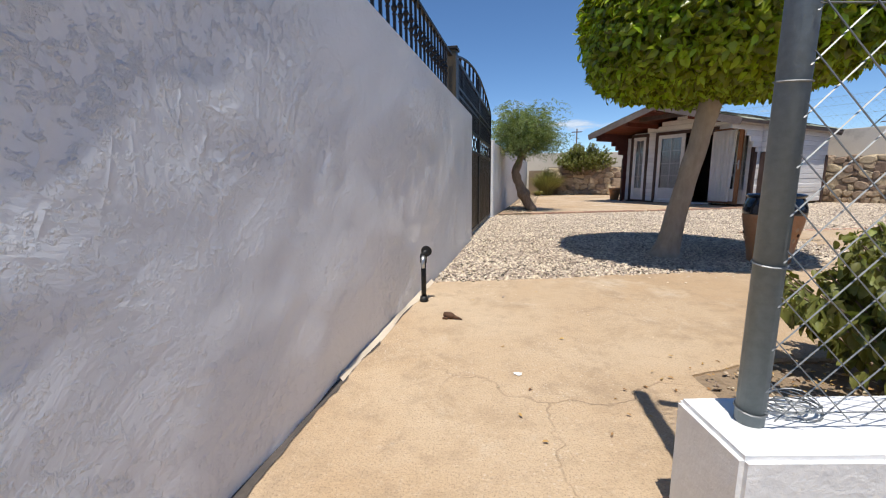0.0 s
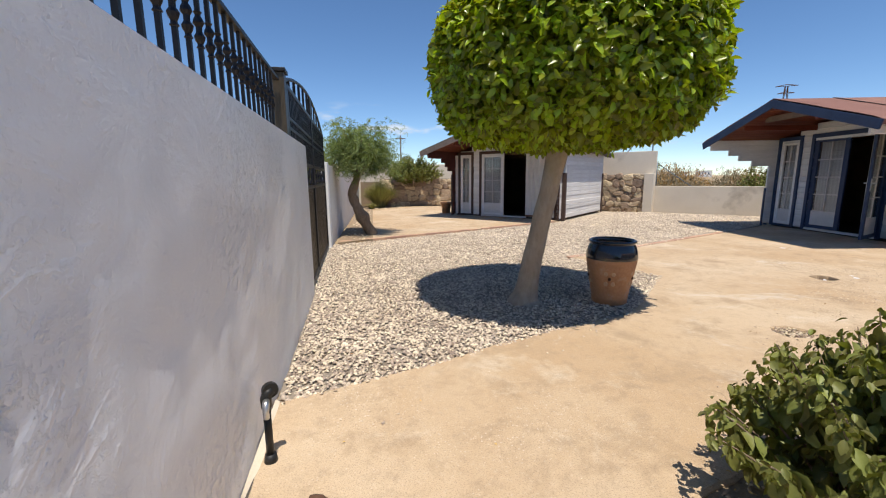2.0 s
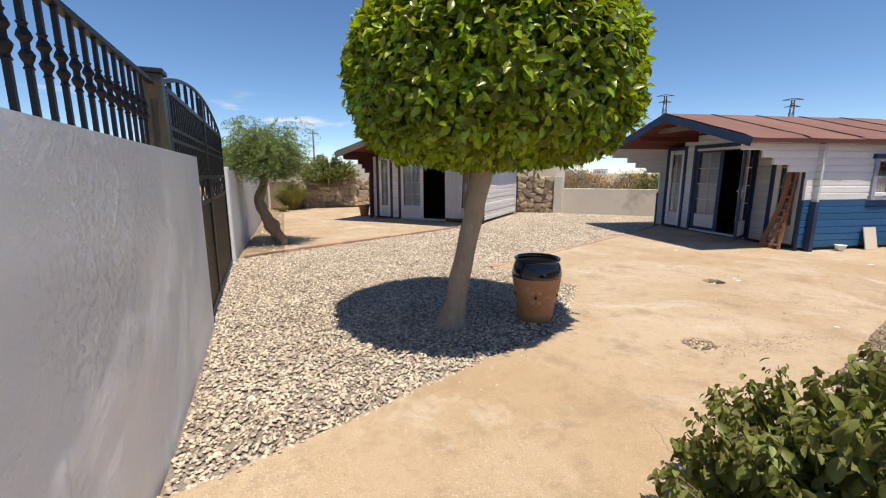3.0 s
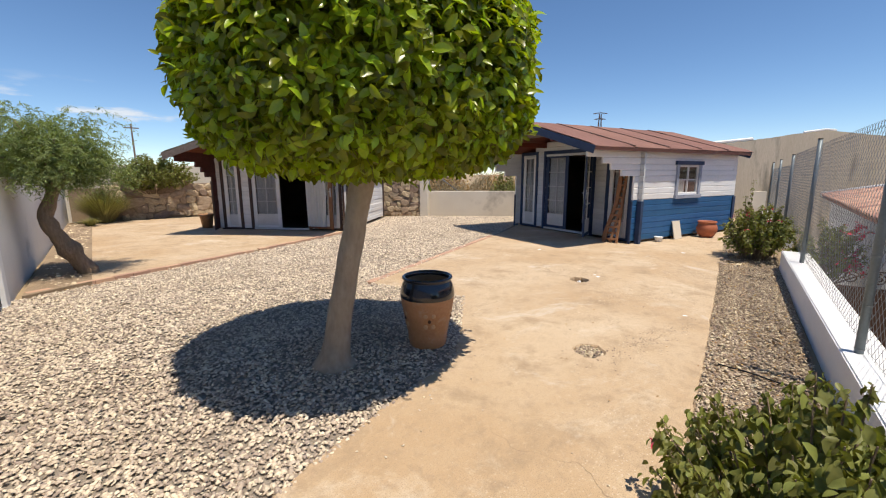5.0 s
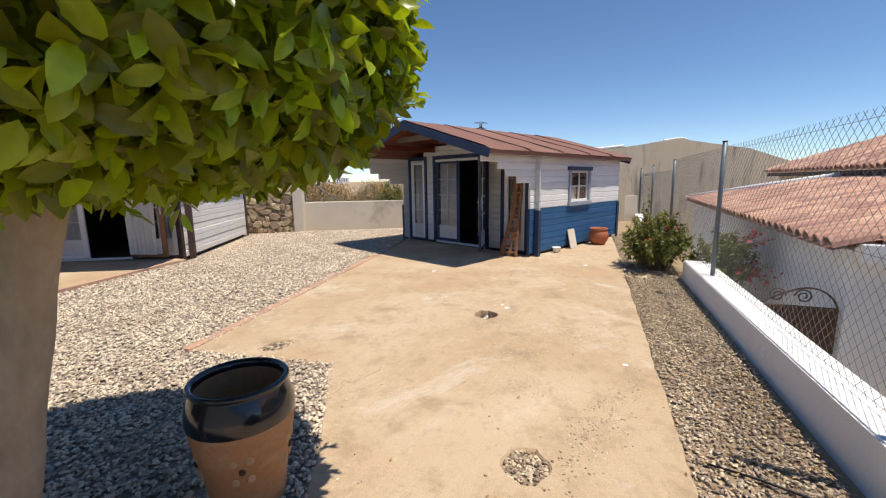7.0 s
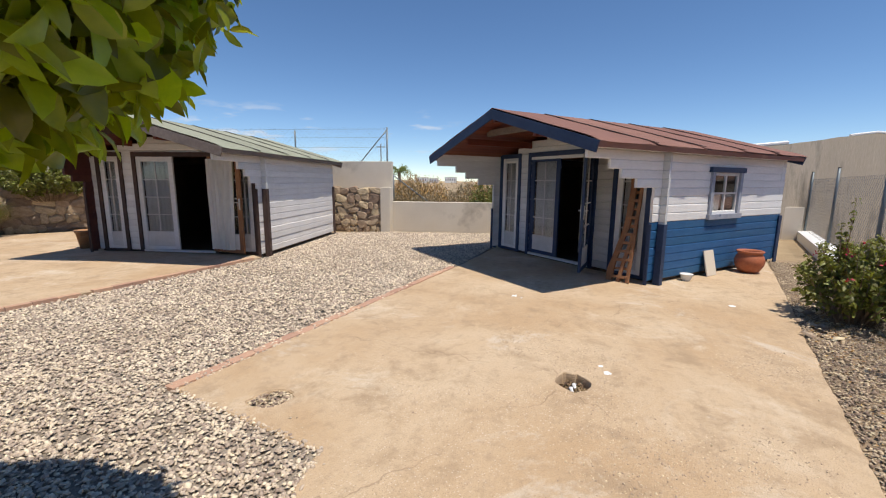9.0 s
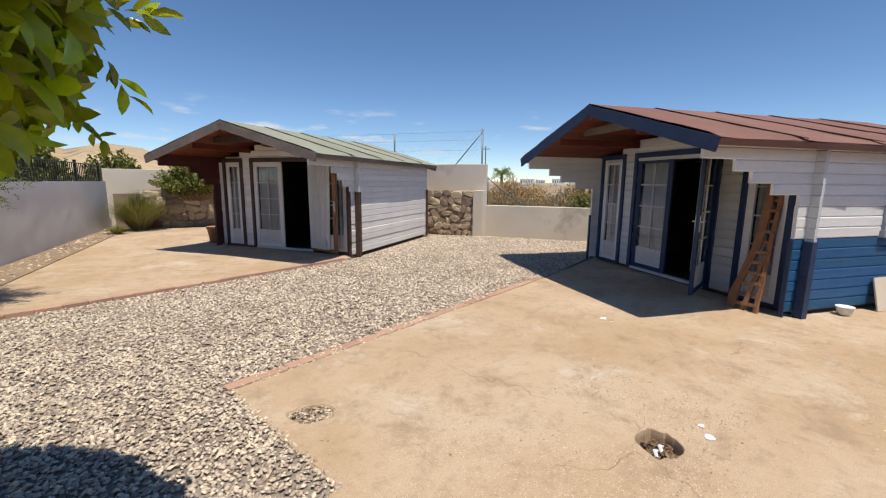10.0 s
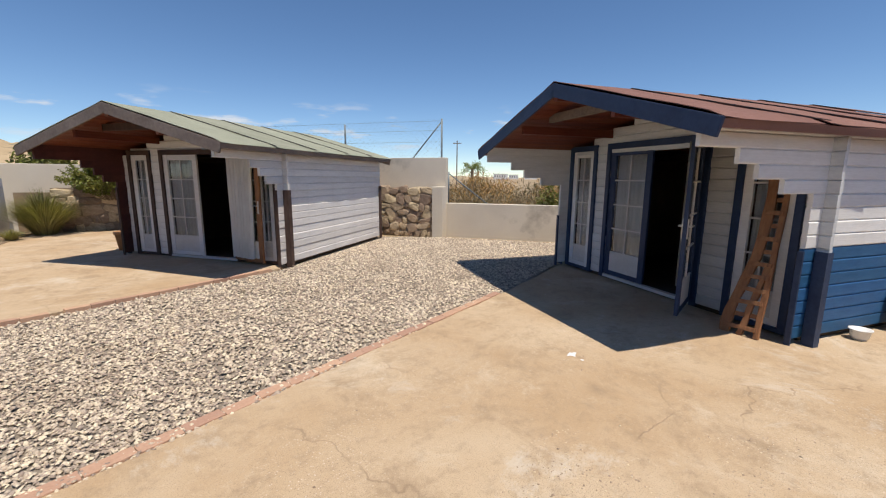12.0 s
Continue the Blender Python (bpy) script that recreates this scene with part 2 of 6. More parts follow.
M = dict(
    render=trowelled("white_render"),
    white=surface("white_paint", (0.74, 0.74, 0.73), (0.82, 0.82, 0.81), 0.7, 50, 2.0, 0.3, 14.0, depth=0.02),
    cream=surface("cream_render", (0.60, 0.53, 0.43), (0.72, 0.65, 0.54), 0.9, 60, 0.9, 0.35, 25.0, stain=(0.46, 0.40, 0.32), stain_at=0.58, depth=0.01),
    greyrender=surface("grey_render", (0.58, 0.58, 0.57), (0.72, 0.71, 0.69), 0.9, 50, 0.8, 0.3, 20.0, stain=(0.46, 0.46, 0.45)),
    concrete=slab_concrete("sandy_concrete"),
    pale=surface("pale_cement_smear", (0.70, 0.58, 0.42), (0.78, 0.68, 0.54), 0.95, 80, 3.0, 0.2),
    soil=surface("dry_soil", (0.21, 0.15, 0.095), (0.37, 0.275, 0.18), 1.0, 55, 1.4, 0.8, 30.0, depth=0.02, stain=(0.10, 0.07, 0.045), stain_scale=3.0),
    gravelbed=surface("gravel_bed", (0.16, 0.13, 0.10), (0.42, 0.36, 0.29), 1.0, 45, 1.2, 1.0, 38.0, depth=0.02),
    earth=surface("dry_earth", (0.26, 0.19, 0.11), (0.42, 0.32, 0.20), 1.0, 2.0, 0.05, 0.6, 3.0, depth=0.05, stain=(0.20, 0.17, 0.09), stain_scale=0.2),
    pebble=surface("pebbles", (0.435, 0.345, 0.258), (0.68, 0.575, 0.455), 0.85, 60, 1.5, 0.2, vary=0.42),
    chips=surface("dull_pebbles", (0.33, 0.245, 0.165), (0.60, 0.48, 0.355), 0.9, 60, 1.5, 0.2, vary=0.55),
    grit=surface("sandy_grit", (0.42, 0.31, 0.20), (0.62, 0.50, 0.37), 0.95, 60, 1.5, 0.2, vary=0.4),
    deadleaf=surface("dead_leaf", (0.14, 0.09, 0.055), (0.30, 0.20, 0.12), 0.85, 60, 1.5, 0.2, vary=0.5, through_light=0.1),
    oldrender=surface("old_tan_render", (0.44, 0.375, 0.285), (0.57, 0.49, 0.385), 0.95, 30, 1.4, 0.5, 12.0, stain=(0.27, 0.235, 0.185), stain_at=0.53, stain_scale=1.6, depth=0.02, stretch=(1, 1, 0.22)),
    kerb=surface("terracotta_kerb", (0.42, 0.245, 0.165), (0.55, 0.36, 0.255), 0.9, 60, 4.0, 0.3, vary=0.14, stain=(0.55, 0.42, 0.30), stain_scale=4),
    stone=surface("field_stone", (0.28, 0.195, 0.125), (0.56, 0.44, 0.31), 0.95, 25, 5.0, 0.8, 18.0, depth=0.02, vary=0.4),
    mortar=surface("dark_mortar", (0.24, 0.185, 0.13), (0.36, 0.285, 0.205), 1.0, 50, 4.0, 0.6),
    board_a=surface("whitewashed_board", (0.62, 0.60, 0.58), (0.82, 0.81, 0.79), 0.8, 9, 1.5, 0.45, 14.0, vary=0.07, stretch=(1, 1, 6), stain=(0.44, 0.41, 0.38), stain_at=0.66, stain_scale=3.0, depth=0.006),
    board_b=surface("grey_white_board", (0.66, 0.66, 0.64), (0.82, 0.82, 0.80), 0.75, 9, 1.5, 0.4, 14.0, vary=0.06, stretch=(1, 1, 6), stain=(0.52, 0.52, 0.50), stain_at=0.68, stain_scale=3.0, depth=0.006),
    # front boards: weathering plus the overhang's shade, both put into this grey
    board_f=surface("weathered_shaded_board", (0.50, 0.52, 0.53), (0.70, 0.72, 0.72), 0.8, 9, 1.5, 0.45, 14.0, vary=0.07, stretch=(1, 1, 6), stain=(0.38, 0.38, 0.37), stain_at=0.64, stain_scale=3.0, depth=0.006),
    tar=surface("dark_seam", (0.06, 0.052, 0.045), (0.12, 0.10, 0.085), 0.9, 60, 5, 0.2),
    # white net greyed: the shade behind the panes is put into its colour
    net=surface("shaded_net_curtain", (0.40, 0.39, 0.40), (0.54, 0.53, 0.53), 0.95, 200, 5, 0.1, through_light=0.15),
    blue=surface("blue_painted_board", (0.012, 0.074, 0.19), (0.030, 0.128, 0.29), 0.55, 9, 1.6, 0.4, 14.0, vary=0.10, stretch=(1, 1, 6), stain=(0.09, 0.19, 0.33), stain_at=0.66, stain_scale=4, depth=0.005),
    navy=surface("navy_trim", (0.016, 0.030, 0.070), (0.034, 0.060, 0.125), 0.55, 25, 3.0, 0.3, stain=(0.13, 0.15, 0.19), stain_at=0.70, stain_scale=6),
    brown=surface("dark_brown_trim", (0.045, 0.026, 0.020), (0.10, 0.062, 0.05), 0.7, 20, 3.0, 0.4, stain=(0.20, 0.15, 0.12), stain_at=0.70, stain_scale=5, stretch=(1, 1, 0.3)),
    greybarge=surface("weathered_grey_barge", (0.11, 0.085, 0.072), (0.25, 0.20, 0.17), 0.8, 20, 2.0, 0.4),
    maroon=surface("dark_maroon_board", (0.06, 0.018, 0.014), (0.12, 0.035, 0.028), 0.6, 10, 2.0, 0.3, vary=0.1),
    soffit=surface("red_brown_boards", (0.10, 0.024, 0.012), (0.23, 0.062, 0.028), 0.55, 8, 1.5, 0.3, 12.0, vary=0.18, stretch=(0.4, 6, 6)),
    greenroof=surface("faded_green_felt", (0.22, 0.232, 0.168), (0.36, 0.37, 0.285), 0.95, 120, 0.9, 0.5, 150.0, stain=(0.38, 0.37, 0.30), stain_scale=1.5, vary=0.07),
    redroof=surface("red_brown_felt", (0.175, 0.085, 0.066), (0.275, 0.145, 0.115), 0.95, 120, 0.9, 0.5, 150.0, stain=(0.33, 0.19, 0.14), stain_scale=1.5, vary=0.07),
    glass=glass("pane_glass"),
    curtain=surface("white_curtain", (0.72, 0.70, 0.67), (0.84, 0.82, 0.79), 0.95, 200, 5, 0.1, through_light=0.2),
    sash=surface("pale_sash", (0.55, 0.53, 0.50), (0.68, 0.66, 0.63), 0.7, 40, 5, 0.15),
    # timber coloured dark to stand in for the shade inside the sheds
    inside=surface("shade_dark_timber", (0.05, 0.035, 0.022), (0.10, 0.065, 0.04), 0.8, 10, 2, 0.2),
    wornblue=surface("worn_grey_blue_board", (0.22, 0.25, 0.31), (0.40, 0.42, 0.47), 0.8, 20, 3.0, 0.4, stain=(0.08, 0.11, 0.18), stain_at=0.58, stain_scale=7),
    oldwood=surface("orange_old_wood", (0.20, 0.090, 0.042), (0.36, 0.18, 0.088), 0.85, 12, 3.0, 0.5, 20.0, stretch=(3, 3, 0.6), stain=(0.13, 0.06, 0.03), stain_scale=5),
    iron=surface("black_iron", (0.012, 0.012, 0.014), (0.030, 0.028, 0.028), 0.45, 60, 6, 0.15, metal=0.3),
    bronze=surface("dull_bronze_sheet", (0.045, 0.036, 0.026), (0.11, 0.085, 0.055), 0.45, 25, 2.0, 0.2, metal=0.5, stretch=(3, 3, 0.5)),
    galv=surface("galvanised_steel", (0.14, 0.17, 0.185), (0.22, 0.255, 0.27), 0.5, 70, 4, 0.15, metal=0.35, stain=(0.25, 0.27, 0.27), stain_at=0.68, stain_scale=14),
    wire=surface("galvanised_wire", (0.18, 0.19, 0.19), (0.28, 0.29, 0.29), 0.5, 90, 9, 0.0, metal=0.5),
    steel=surface("pale_metal", (0.5, 0.5, 0.5), (0.65, 0.65, 0.64), 0.3, 80, 9, 0.05, metal=0.9),
    bark=surface("smooth_grey_bark", (0.31, 0.25, 0.18), (0.48, 0.40, 0.30), 0.9, 30, 4.0, 0.5, 40.0, stretch=(1, 1, 0.45), stain=(0.15, 0.12, 0.09), stain_scale=8, depth=0.008),
    roughbark=surface("gnarled_bark", (0.17, 0.12, 0.08), (0.36, 0.27, 0.19), 1.0, 35, 5.0, 1.0, 22.0, stretch=(1, 1, 0.35), depth=0.03),
    leaf=surface("glossy_leaf", (0.19, 0.27, 0.014), (0.43, 0.48, 0.026), 0.30, 30, 1.2, 0.0, vary=0.6, specular=0.65, through_light=0.48),
    bushleaf=surface("soft_green_leaf", (0.140, 0.160, 0.036), (0.285, 0.285, 0.080), 0.5, 30, 1.2, 0.0, vary=0.45, specular=0.4, through_light=0.32),
    greyleaf=surface("fine_grey_green_leaf", (0.17, 0.23, 0.09), (0.33, 0.39, 0.17), 0.6, 30, 1.2, 0.0, vary=0.35, through_light=0.42),
    straw=surface("dry_grass_blade", (0.16, 0.17, 0.06), (0.36, 0.32, 0.15), 0.7, 30, 1.2, 0.0, vary=0.35, through_light=0.25),
    scrub=surface("dry_scrub_twigs", (0.36, 0.20, 0.075), (0.55, 0.35, 0.15), 0.9, 5, 0.5, 0.0, vary=0.35, through_light=0.15),
    greyscrub=surface("grey_scrub_twigs", (0.24, 0.19, 0.12), (0.38, 0.31, 0.21), 0.9, 5, 0.5, 0.0, vary=0.3, through_light=0.15),
    petal=surface("magenta_petal", (0.42, 0.025, 0.075), (0.62, 0.06, 0.14), 0.6, 30, 2, 0.0, vary=0.3, through_light=0.3),
    terracotta=surface("terracotta_clay", (0.37, 0.185, 0.085), (0.50, 0.28, 0.145), 0.8, 40, 4.0, 0.3, 60.0, stain=(0.46, 0.31, 0.20), stain_at=0.56, stain_scale=7),
    redclay=surface("red_clay", (0.36, 0.10, 0.045), (0.48, 0.17, 0.085), 0.55, 40, 5.0, 0.15),
    glaze=surface("black_blue_glaze", (0.006, 0.008, 0.014), (0.014, 0.018, 0.028), 0.10, 30, 5.0, 0.12, 9.0, specular=0.7),
    slip=surface("cream_slip", (0.42, 0.27, 0.15), (0.54, 0.38, 0.24), 0.85, 60, 6, 0.2),
    tile=surface("clay_roof_tile", (0.38, 0.20, 0.145), (0.56, 0.35, 0.27), 0.9, 25, 1.6, 0.3, vary=0.34, stain=(0.46, 0.33, 0.25), stain_scale=3),
    rust=surface("rusty_iron", (0.07, 0.035, 0.02), (0.14, 0.075, 0.045), 0.85, 40, 6, 0.4),
    black=surface("black_plastic", (0.010, 0.010, 0.010), (0.020, 0.020, 0.020), 0.5, 50, 9, 0.1),
    hill=surface("ochre_hill", (0.36, 0.26, 0.15), (0.52, 0.40, 0.25), 1.0, 0.08, 0.012, 0.0, stain=(0.20, 0.17, 0.10), stain_at=0.55, stain_scale=0.03),
    cloudy=haze("thin_cloud"),
)


# ---- building helpers ----
def thing(name, m, label="", category="", group="", kind=""):
    ob = new(name)
    ob.empty_display_size = 0.1
    ob.matrix_world = m
    return tagged(ob, label, category, group, kind)


def finish(ob, material, parent=None, label="", smooth=False):
    ob.data.materials.append(material)
    if smooth:
        ob.data.shade_smooth()
    if parent is not None:
        ob.parent = parent
    if label:
        tagged(ob, label)
    return ob


def part(name, bm, material, parent=None, label="", smooth=False):
    me = bpy.data.meshes.new(name)
    bmesh.ops.recalc_face_normals(bm, faces=bm.faces[:])
    bm.to_mesh(me)
    bm.free()
    return finish(new(name, me), material, parent, label, smooth)


def sheet(name, verts, faces, material, parent=None, label="", smooth=False):
    me = bpy.data.meshes.new(name)
    me.from_pydata([tuple(v) for v in verts], [], faces)
    me.update()
    return finish(new(name, me), material, parent, label, smooth)


def share(name, me, parent, m):
    """One more object on a mesh that is there already."""
    ob = new(name, me)
    ob.parent = parent
    ob.matrix_basis = m
    return ob


def box(lo, hi, bev=0.0, bm=None, m=None):
    bm = bm or bmesh.new()
    c = [(a + b) / 2 for a, b in zip(lo, hi)]
    s = [max(abs(b - a), 1e-4) for a, b in zip(lo, hi)]
    t = Matrix.Translation(c) @ Matrix.Diagonal((*s, 1))
    made = bmesh.ops.create_cube(bm, size=1.0, matrix=(m @ t) if m else t)["verts"]
    if bev:
        edges = list({e for v in made for e in v.link_edges})
        bmesh.ops.bevel(bm, geom=edges, offset=bev, segments=2, affect="EDGES", profile=0.6)
    return bm


def tube(points, radii, sides=8, bm=None, cap=True):
    """A round bar along points; radii: one or one each."""
    bm = bm or bmesh.new()
    pts = [Vector(p) for p in points]
    rr = radii if isinstance(radii, (list, tuple)) else [radii] * len(pts)
    rings = []
    for i, p in enumerate(pts):
        d = (pts[min(i + 1, len(pts) - 1)] - pts[max(i - 1, 0)]).normalized()
        a = d.cross(Vector((0.31, 0.95, 0.05)) if abs(d.y) < 0.9 else Vector((1, 0, 0.1))).normalized()
        b = d.cross(a)
        rings.append([bm.verts.new(p + rr[i] * (math.cos(t) * a + math.sin(t) * b)) for t in [2 * math.pi * k / sides for k in range(sides)]])
    for r, s in zip(rings, rings[1:]):
        for k in range(sides):
            bm.faces.new((r[k], r[(k + 1) % sides], s[(k + 1) % sides], s[k]))
    if cap:
        bm.faces.new(rings[0][::-1])
        bm.faces.new(rings[-1])
    return bm


def turned(profile, sides=32, bm=None, wobble=0.0):
    """A body of revolution from (radius, height) pairs."""
    bm = bm or bmesh.new()
    rings = []
    for r, z in profile:
        rings.append([bm.verts.new((r * math.cos(a) * (1 + wobble * math.sin(2 * a + 1)), r * math.sin(a), z)) for a in [2 * math.pi * k / sides for k in range(sides)]])
    for r, s in zip(rings, rings[1:]):
        for k in range(sides):
            bm.faces.new((r[k], r[(k + 1) % sides], s[(k + 1) % sides], s[k]))
    return bm


def prism(outline, z0, z1, bm=None):
    """An upright slab over a plan outline."""
    bm = bm or bmesh.new()
    lo = [bm.verts.new((x, y, z0)) for x, y in outline]
    hi = [bm.verts.new((x, y, z1)) for x, y in outline]
    bm.faces.new(hi)
    bm.faces.new(lo[::-1])
    for i in range(len(outline)):
        j = (i + 1) % len(outline)
        bm.faces.new((lo[i], lo[j], hi[j], hi[i]))
    return bm


def run(p, q, z=0.0):
    """A frame at p on the plan whose x axis points to q; and the length."""
    d = Vector((q[0] - p[0], q[1] - p[1]))
    return pose(p[0], p[1], z, 0, 0, math.degrees(math.atan2(d.y, d.x))), d.length


def inside(px, py, poly):
    hit = np.zeros(len(px), bool)
    for (x0, y0), (x1, y1) in zip(poly, poly[1:] + poly[:1]):
        if y0 != y1:
            hit ^= ((y0 > py) != (y1 > py)) & (px < (x1 - x0) * (py - y0) / (y1 - y0) + x0)
    return hit


def leaves(rng, at, out, size, width=0.42, droop=0.3, fold=0.25, jitter=0.8, face=None, fine=False):
    """Small folded leaves at given places, pointing more or less outwards: verts and faces. fine: with a midrib and a curved outline."""
    n = len(at)
    d = out + rng.normal(0, jitter, (n, 3))
    d[:, 2] -= droop
    d /= np.linalg.norm(d, axis=1)[:, None]
    up = rng.normal(0, 0.55, (n, 3)) + (0, 0, 1) if face is None else face + rng.normal(0, 0.42, (n, 3))
    if face is not None:
        up /= np.linalg.norm(up, axis=1)[:, None]
        d -= up * (d * up).sum(1)[:, None] * 0.8
        d /= np.linalg.norm(d, axis=1)[:, None]
    side = np.cross(d, up)
    side /= np.linalg.norm(side, axis=1)[:, None] + 1e-9
    nrm = np.cross(side, d)
    ln = (size * rng.uniform(0.65, 1.25, n))[:, None]
    w = ln * width * 0.5
    if fine:
        v = np.empty((n, 9, 3))
        v[:, 0], v[:, 1], v[:, 2] = at, at + d * ln * 0.48, at + d * ln - nrm * ln * 0.16
        for k, (u, q, sag) in enumerate(((0.18, 0.66, 0.0), (0.50, 1.0, 0.02), (0.80, 0.62, 0.085))):
            rise = nrm * (w * q * fold * 1.5 - ln * sag)
            v[:, 3 + k], v[:, 6 + k] = at + d * ln * u + side * w * q + rise, at + d * ln * u - side * w * q + rise
        f = np.array([(0, 1, 3), (3, 1, 4), (4, 1, 5), (5, 1, 2), (0, 6, 1), (6, 7, 1), (7, 8, 1), (8, 2, 1)])
        return v.reshape(-1, 3), (f[None] + 9 * np.arange(n)[:, None, None]).reshape(-1, 3)
    v = np.empty((n, 6, 3))
    v[:, 0] = at
    v[:, 1] = at + d * ln * 0.30 + side * w * 0.92 + nrm * w * fold
    v[:, 2] = at + d * ln * 0.70 + side * w * 0.78 + nrm * (w * fold - ln * 0.05)
    v[:, 3] = at + d * ln - nrm * ln * 0.13
    v[:, 4] = at + d * ln * 0.70 - side * w * 0.78 + nrm * (w * fold - ln * 0.05)
    v[:, 5] = at + d * ln * 0.30 - side * w * 0.92 + nrm * w * fold
    f = np.array([(0, 2, 1), (0, 3, 2), (0, 4, 3), (0, 5, 4)])
    faces = (f[None] + 6 * np.arange(n)[:, None, None]).reshape(-1, 3)
    return v.reshape(-1, 3), faces


def tri_mesh(name, verts, faces, material, parent=None, label="", smooth=False):
    me = bpy.data.meshes.new(name)
    nv, nf, k = len(verts), len(faces), faces.shape[1]
    me.vertices.add(nv)
    me.vertices.foreach_set("co", np.ascontiguousarray(verts, np.float32).ravel())
    me.loops.add(nf * k)
    me.loops.foreach_set("vertex_index", np.ascontiguousarray(faces, np.int32).ravel())
    me.polygons.add(nf)
    me.polygons.foreach_set("loop_start", np.arange(0, nf * k, k, dtype=np.int32))
    me.update(calc_edges=True)
    return finish(new(name, me), material, parent, label, smooth)


def stones(rng, px, py, z, size, flat=0.62):
    """Small rounded stones, each a squashed, bent octahedron cut once: verts and triangles."""
    base = np.array([(1, 0, 0), (-1, 0, 0), (0, 1, 0), (0, -1, 0), (0, 0, 1), (0.62, 0.62, 0.45), (-0.62, 0.62, 0.45), (-0.62, -0.62, 0.45), (0.62, -0.62, 0.45)])
    tri = np.array([(4, 5, 6), (4, 6, 7), (4, 7, 8), (4, 8, 5), (0, 2, 5), (2, 6, 5), (2, 1, 6), (1, 7, 6), (1, 3, 7), (3, 8, 7), (3, 0, 8), (0, 5, 8)])
    n = len(px)
    v = base[None] * (1 + rng.uniform(-0.24, 0.24, (n, 9, 1)))
    s = size * rng.uniform(0.55, 1.3, (n, 1)) * np.stack([np.ones(n), rng.uniform(0.55, 0.95, n), np.full(n, flat) * rng.uniform(0.6, 1.2, n)], 1)
    v = v * s[:, None]
    tilt = rng.normal(0, 0.35, n)
    v[:, :, 2] += v[:, :, 0] * tilt[:, None]
    a = rng.uniform(0, 6.283, n)
    c, si = np.cos(a)[:, None], np.sin(a)[:, None]
    x, y = v[:, :, 0] * c - v[:, :, 1] * si, v[:, :, 0] * si + v[:, :, 1] * c
    v[:, :, 0], v[:, :, 1] = x + px[:, None], y + py[:, None]
    v[:, :, 2] += np.asarray(z).reshape(-1, 1) if np.ndim(z) else z
    return v.reshape(-1, 3), (tri[None] + 9 * np.arange(n)[:, None, None]).reshape(-1, 3)


def scatter(rng, poly, per_m2):
    xs, ys = [p[0] for p in poly], [p[1] for p in poly]
    n = int((max(xs) - min(xs)) * (max(ys) - min(ys)) * per_m2)
    px, py = rng.uniform(min(xs), max(xs), n), rng.uniform(min(ys), max(ys), n)
    k = inside(px, py, poly)
    return px[k], py[k]


# ---- plan ----
WALL = lambda y: -0.75 + 0.203 * y            # foot of the white street wall
SHED_A, SHED_B = pose(7.70, 10.20, 0.0, 0, 0, 29.5), pose(9.976, 3.412, 0.0, 0, 0, -24.6)
CORNER, PILLAR = (3.85, 19.3), (12.25, 11.2)  # ends of the boundary walls
BACK = (-0.495, 0.87)                         # way of the back boundary
back_at = lambda s, off=0.0: (PILLAR[0] + BACK[0] * s + BACK[1] * off, PILLAR[1] + BACK[1] * s - BACK[0] * off)


# ---- ground ----
def ground():
    far = [-2500, -900, -350, -140, -60, -28, -14, -7, -3]
    xs = sorted(far + [-1.2, 0.49, 0.51, 2, 4, 6, 8, 10, 12, 14, 17, 20, 26, 34, 45, 60, 90, 140, 220, 350, 550, 900, 2500])
    ys = sorted(far + [-1, 0.3, 0.66, 0.68, 0.73, 0.75, 2, 4, 6, 8, 10, 12, 14, 16, 18, 21, 25, 30, 40, 55, 80, 120, 200, 350, 550, 900, 2500])

    def h(x, y):
        r = math.hypot(x, y)
        if y < 0.67 and x > 0.5 and r < 100:
            return -1.6
        if y < 0.74 and -1.2 <= x <= 0.5 and y > -4:
            return -0.75
        if 3.9 < x < 8.1 and 1.9 < y < 4.1:
            return -0.115
        if r < 26:
            return -0.03
        return -0.2 + min(r - 26, 60) * 0.006 + 0.4 * math.sin(x * 0.07) * math.cos(y * 0.05)
    v = [(x, y, h(x, y)) for y in ys for x in xs]
    n = len(xs)
    f = [(j * n + i, j * n + i + 1, (j + 1) * n + i + 1, (j + 1) * n + i) for j in range(len(ys) - 1) for i in range(n - 1)]
    tagged(sheet("ground", v, f, M["earth"]), "dry sandy earth round the walled yard", "ground", kind="structure")


ground()
SLAB = [(WALL(0.74) - 0.05, 0.74), (0.49, 0.74), (0.53, 0.87), (0.97, 0.90), (1.0, 1.55), (1.3, 1.66), (2.2, 1.69), (3.27, 1.69), (5.3, 1.72), (8.45, 1.77), (12.2, 1.83), (14.2, 1.9), (14.2, 4.2), (11.9, 7.1), (9.25, 6.55),
        (4.23, 5.73), (4.42, 4.30), (3.4, 3.66), (2.94, 3.42), (1.70, 3.33), (0.7, 3.18), (WALL(3.1) - 0.03, 3.10)]
# round holes broken through the slab: x, y, half widths, turn, depth of the fill
PITS = ((6.11, 3.38, 0.155, 0.13, 30, 0.085), (3.71, 2.52, 0.15, 0.13, 10, 0.016), (4.59, 5.04, 0.16, 0.12, -30, 0.014))


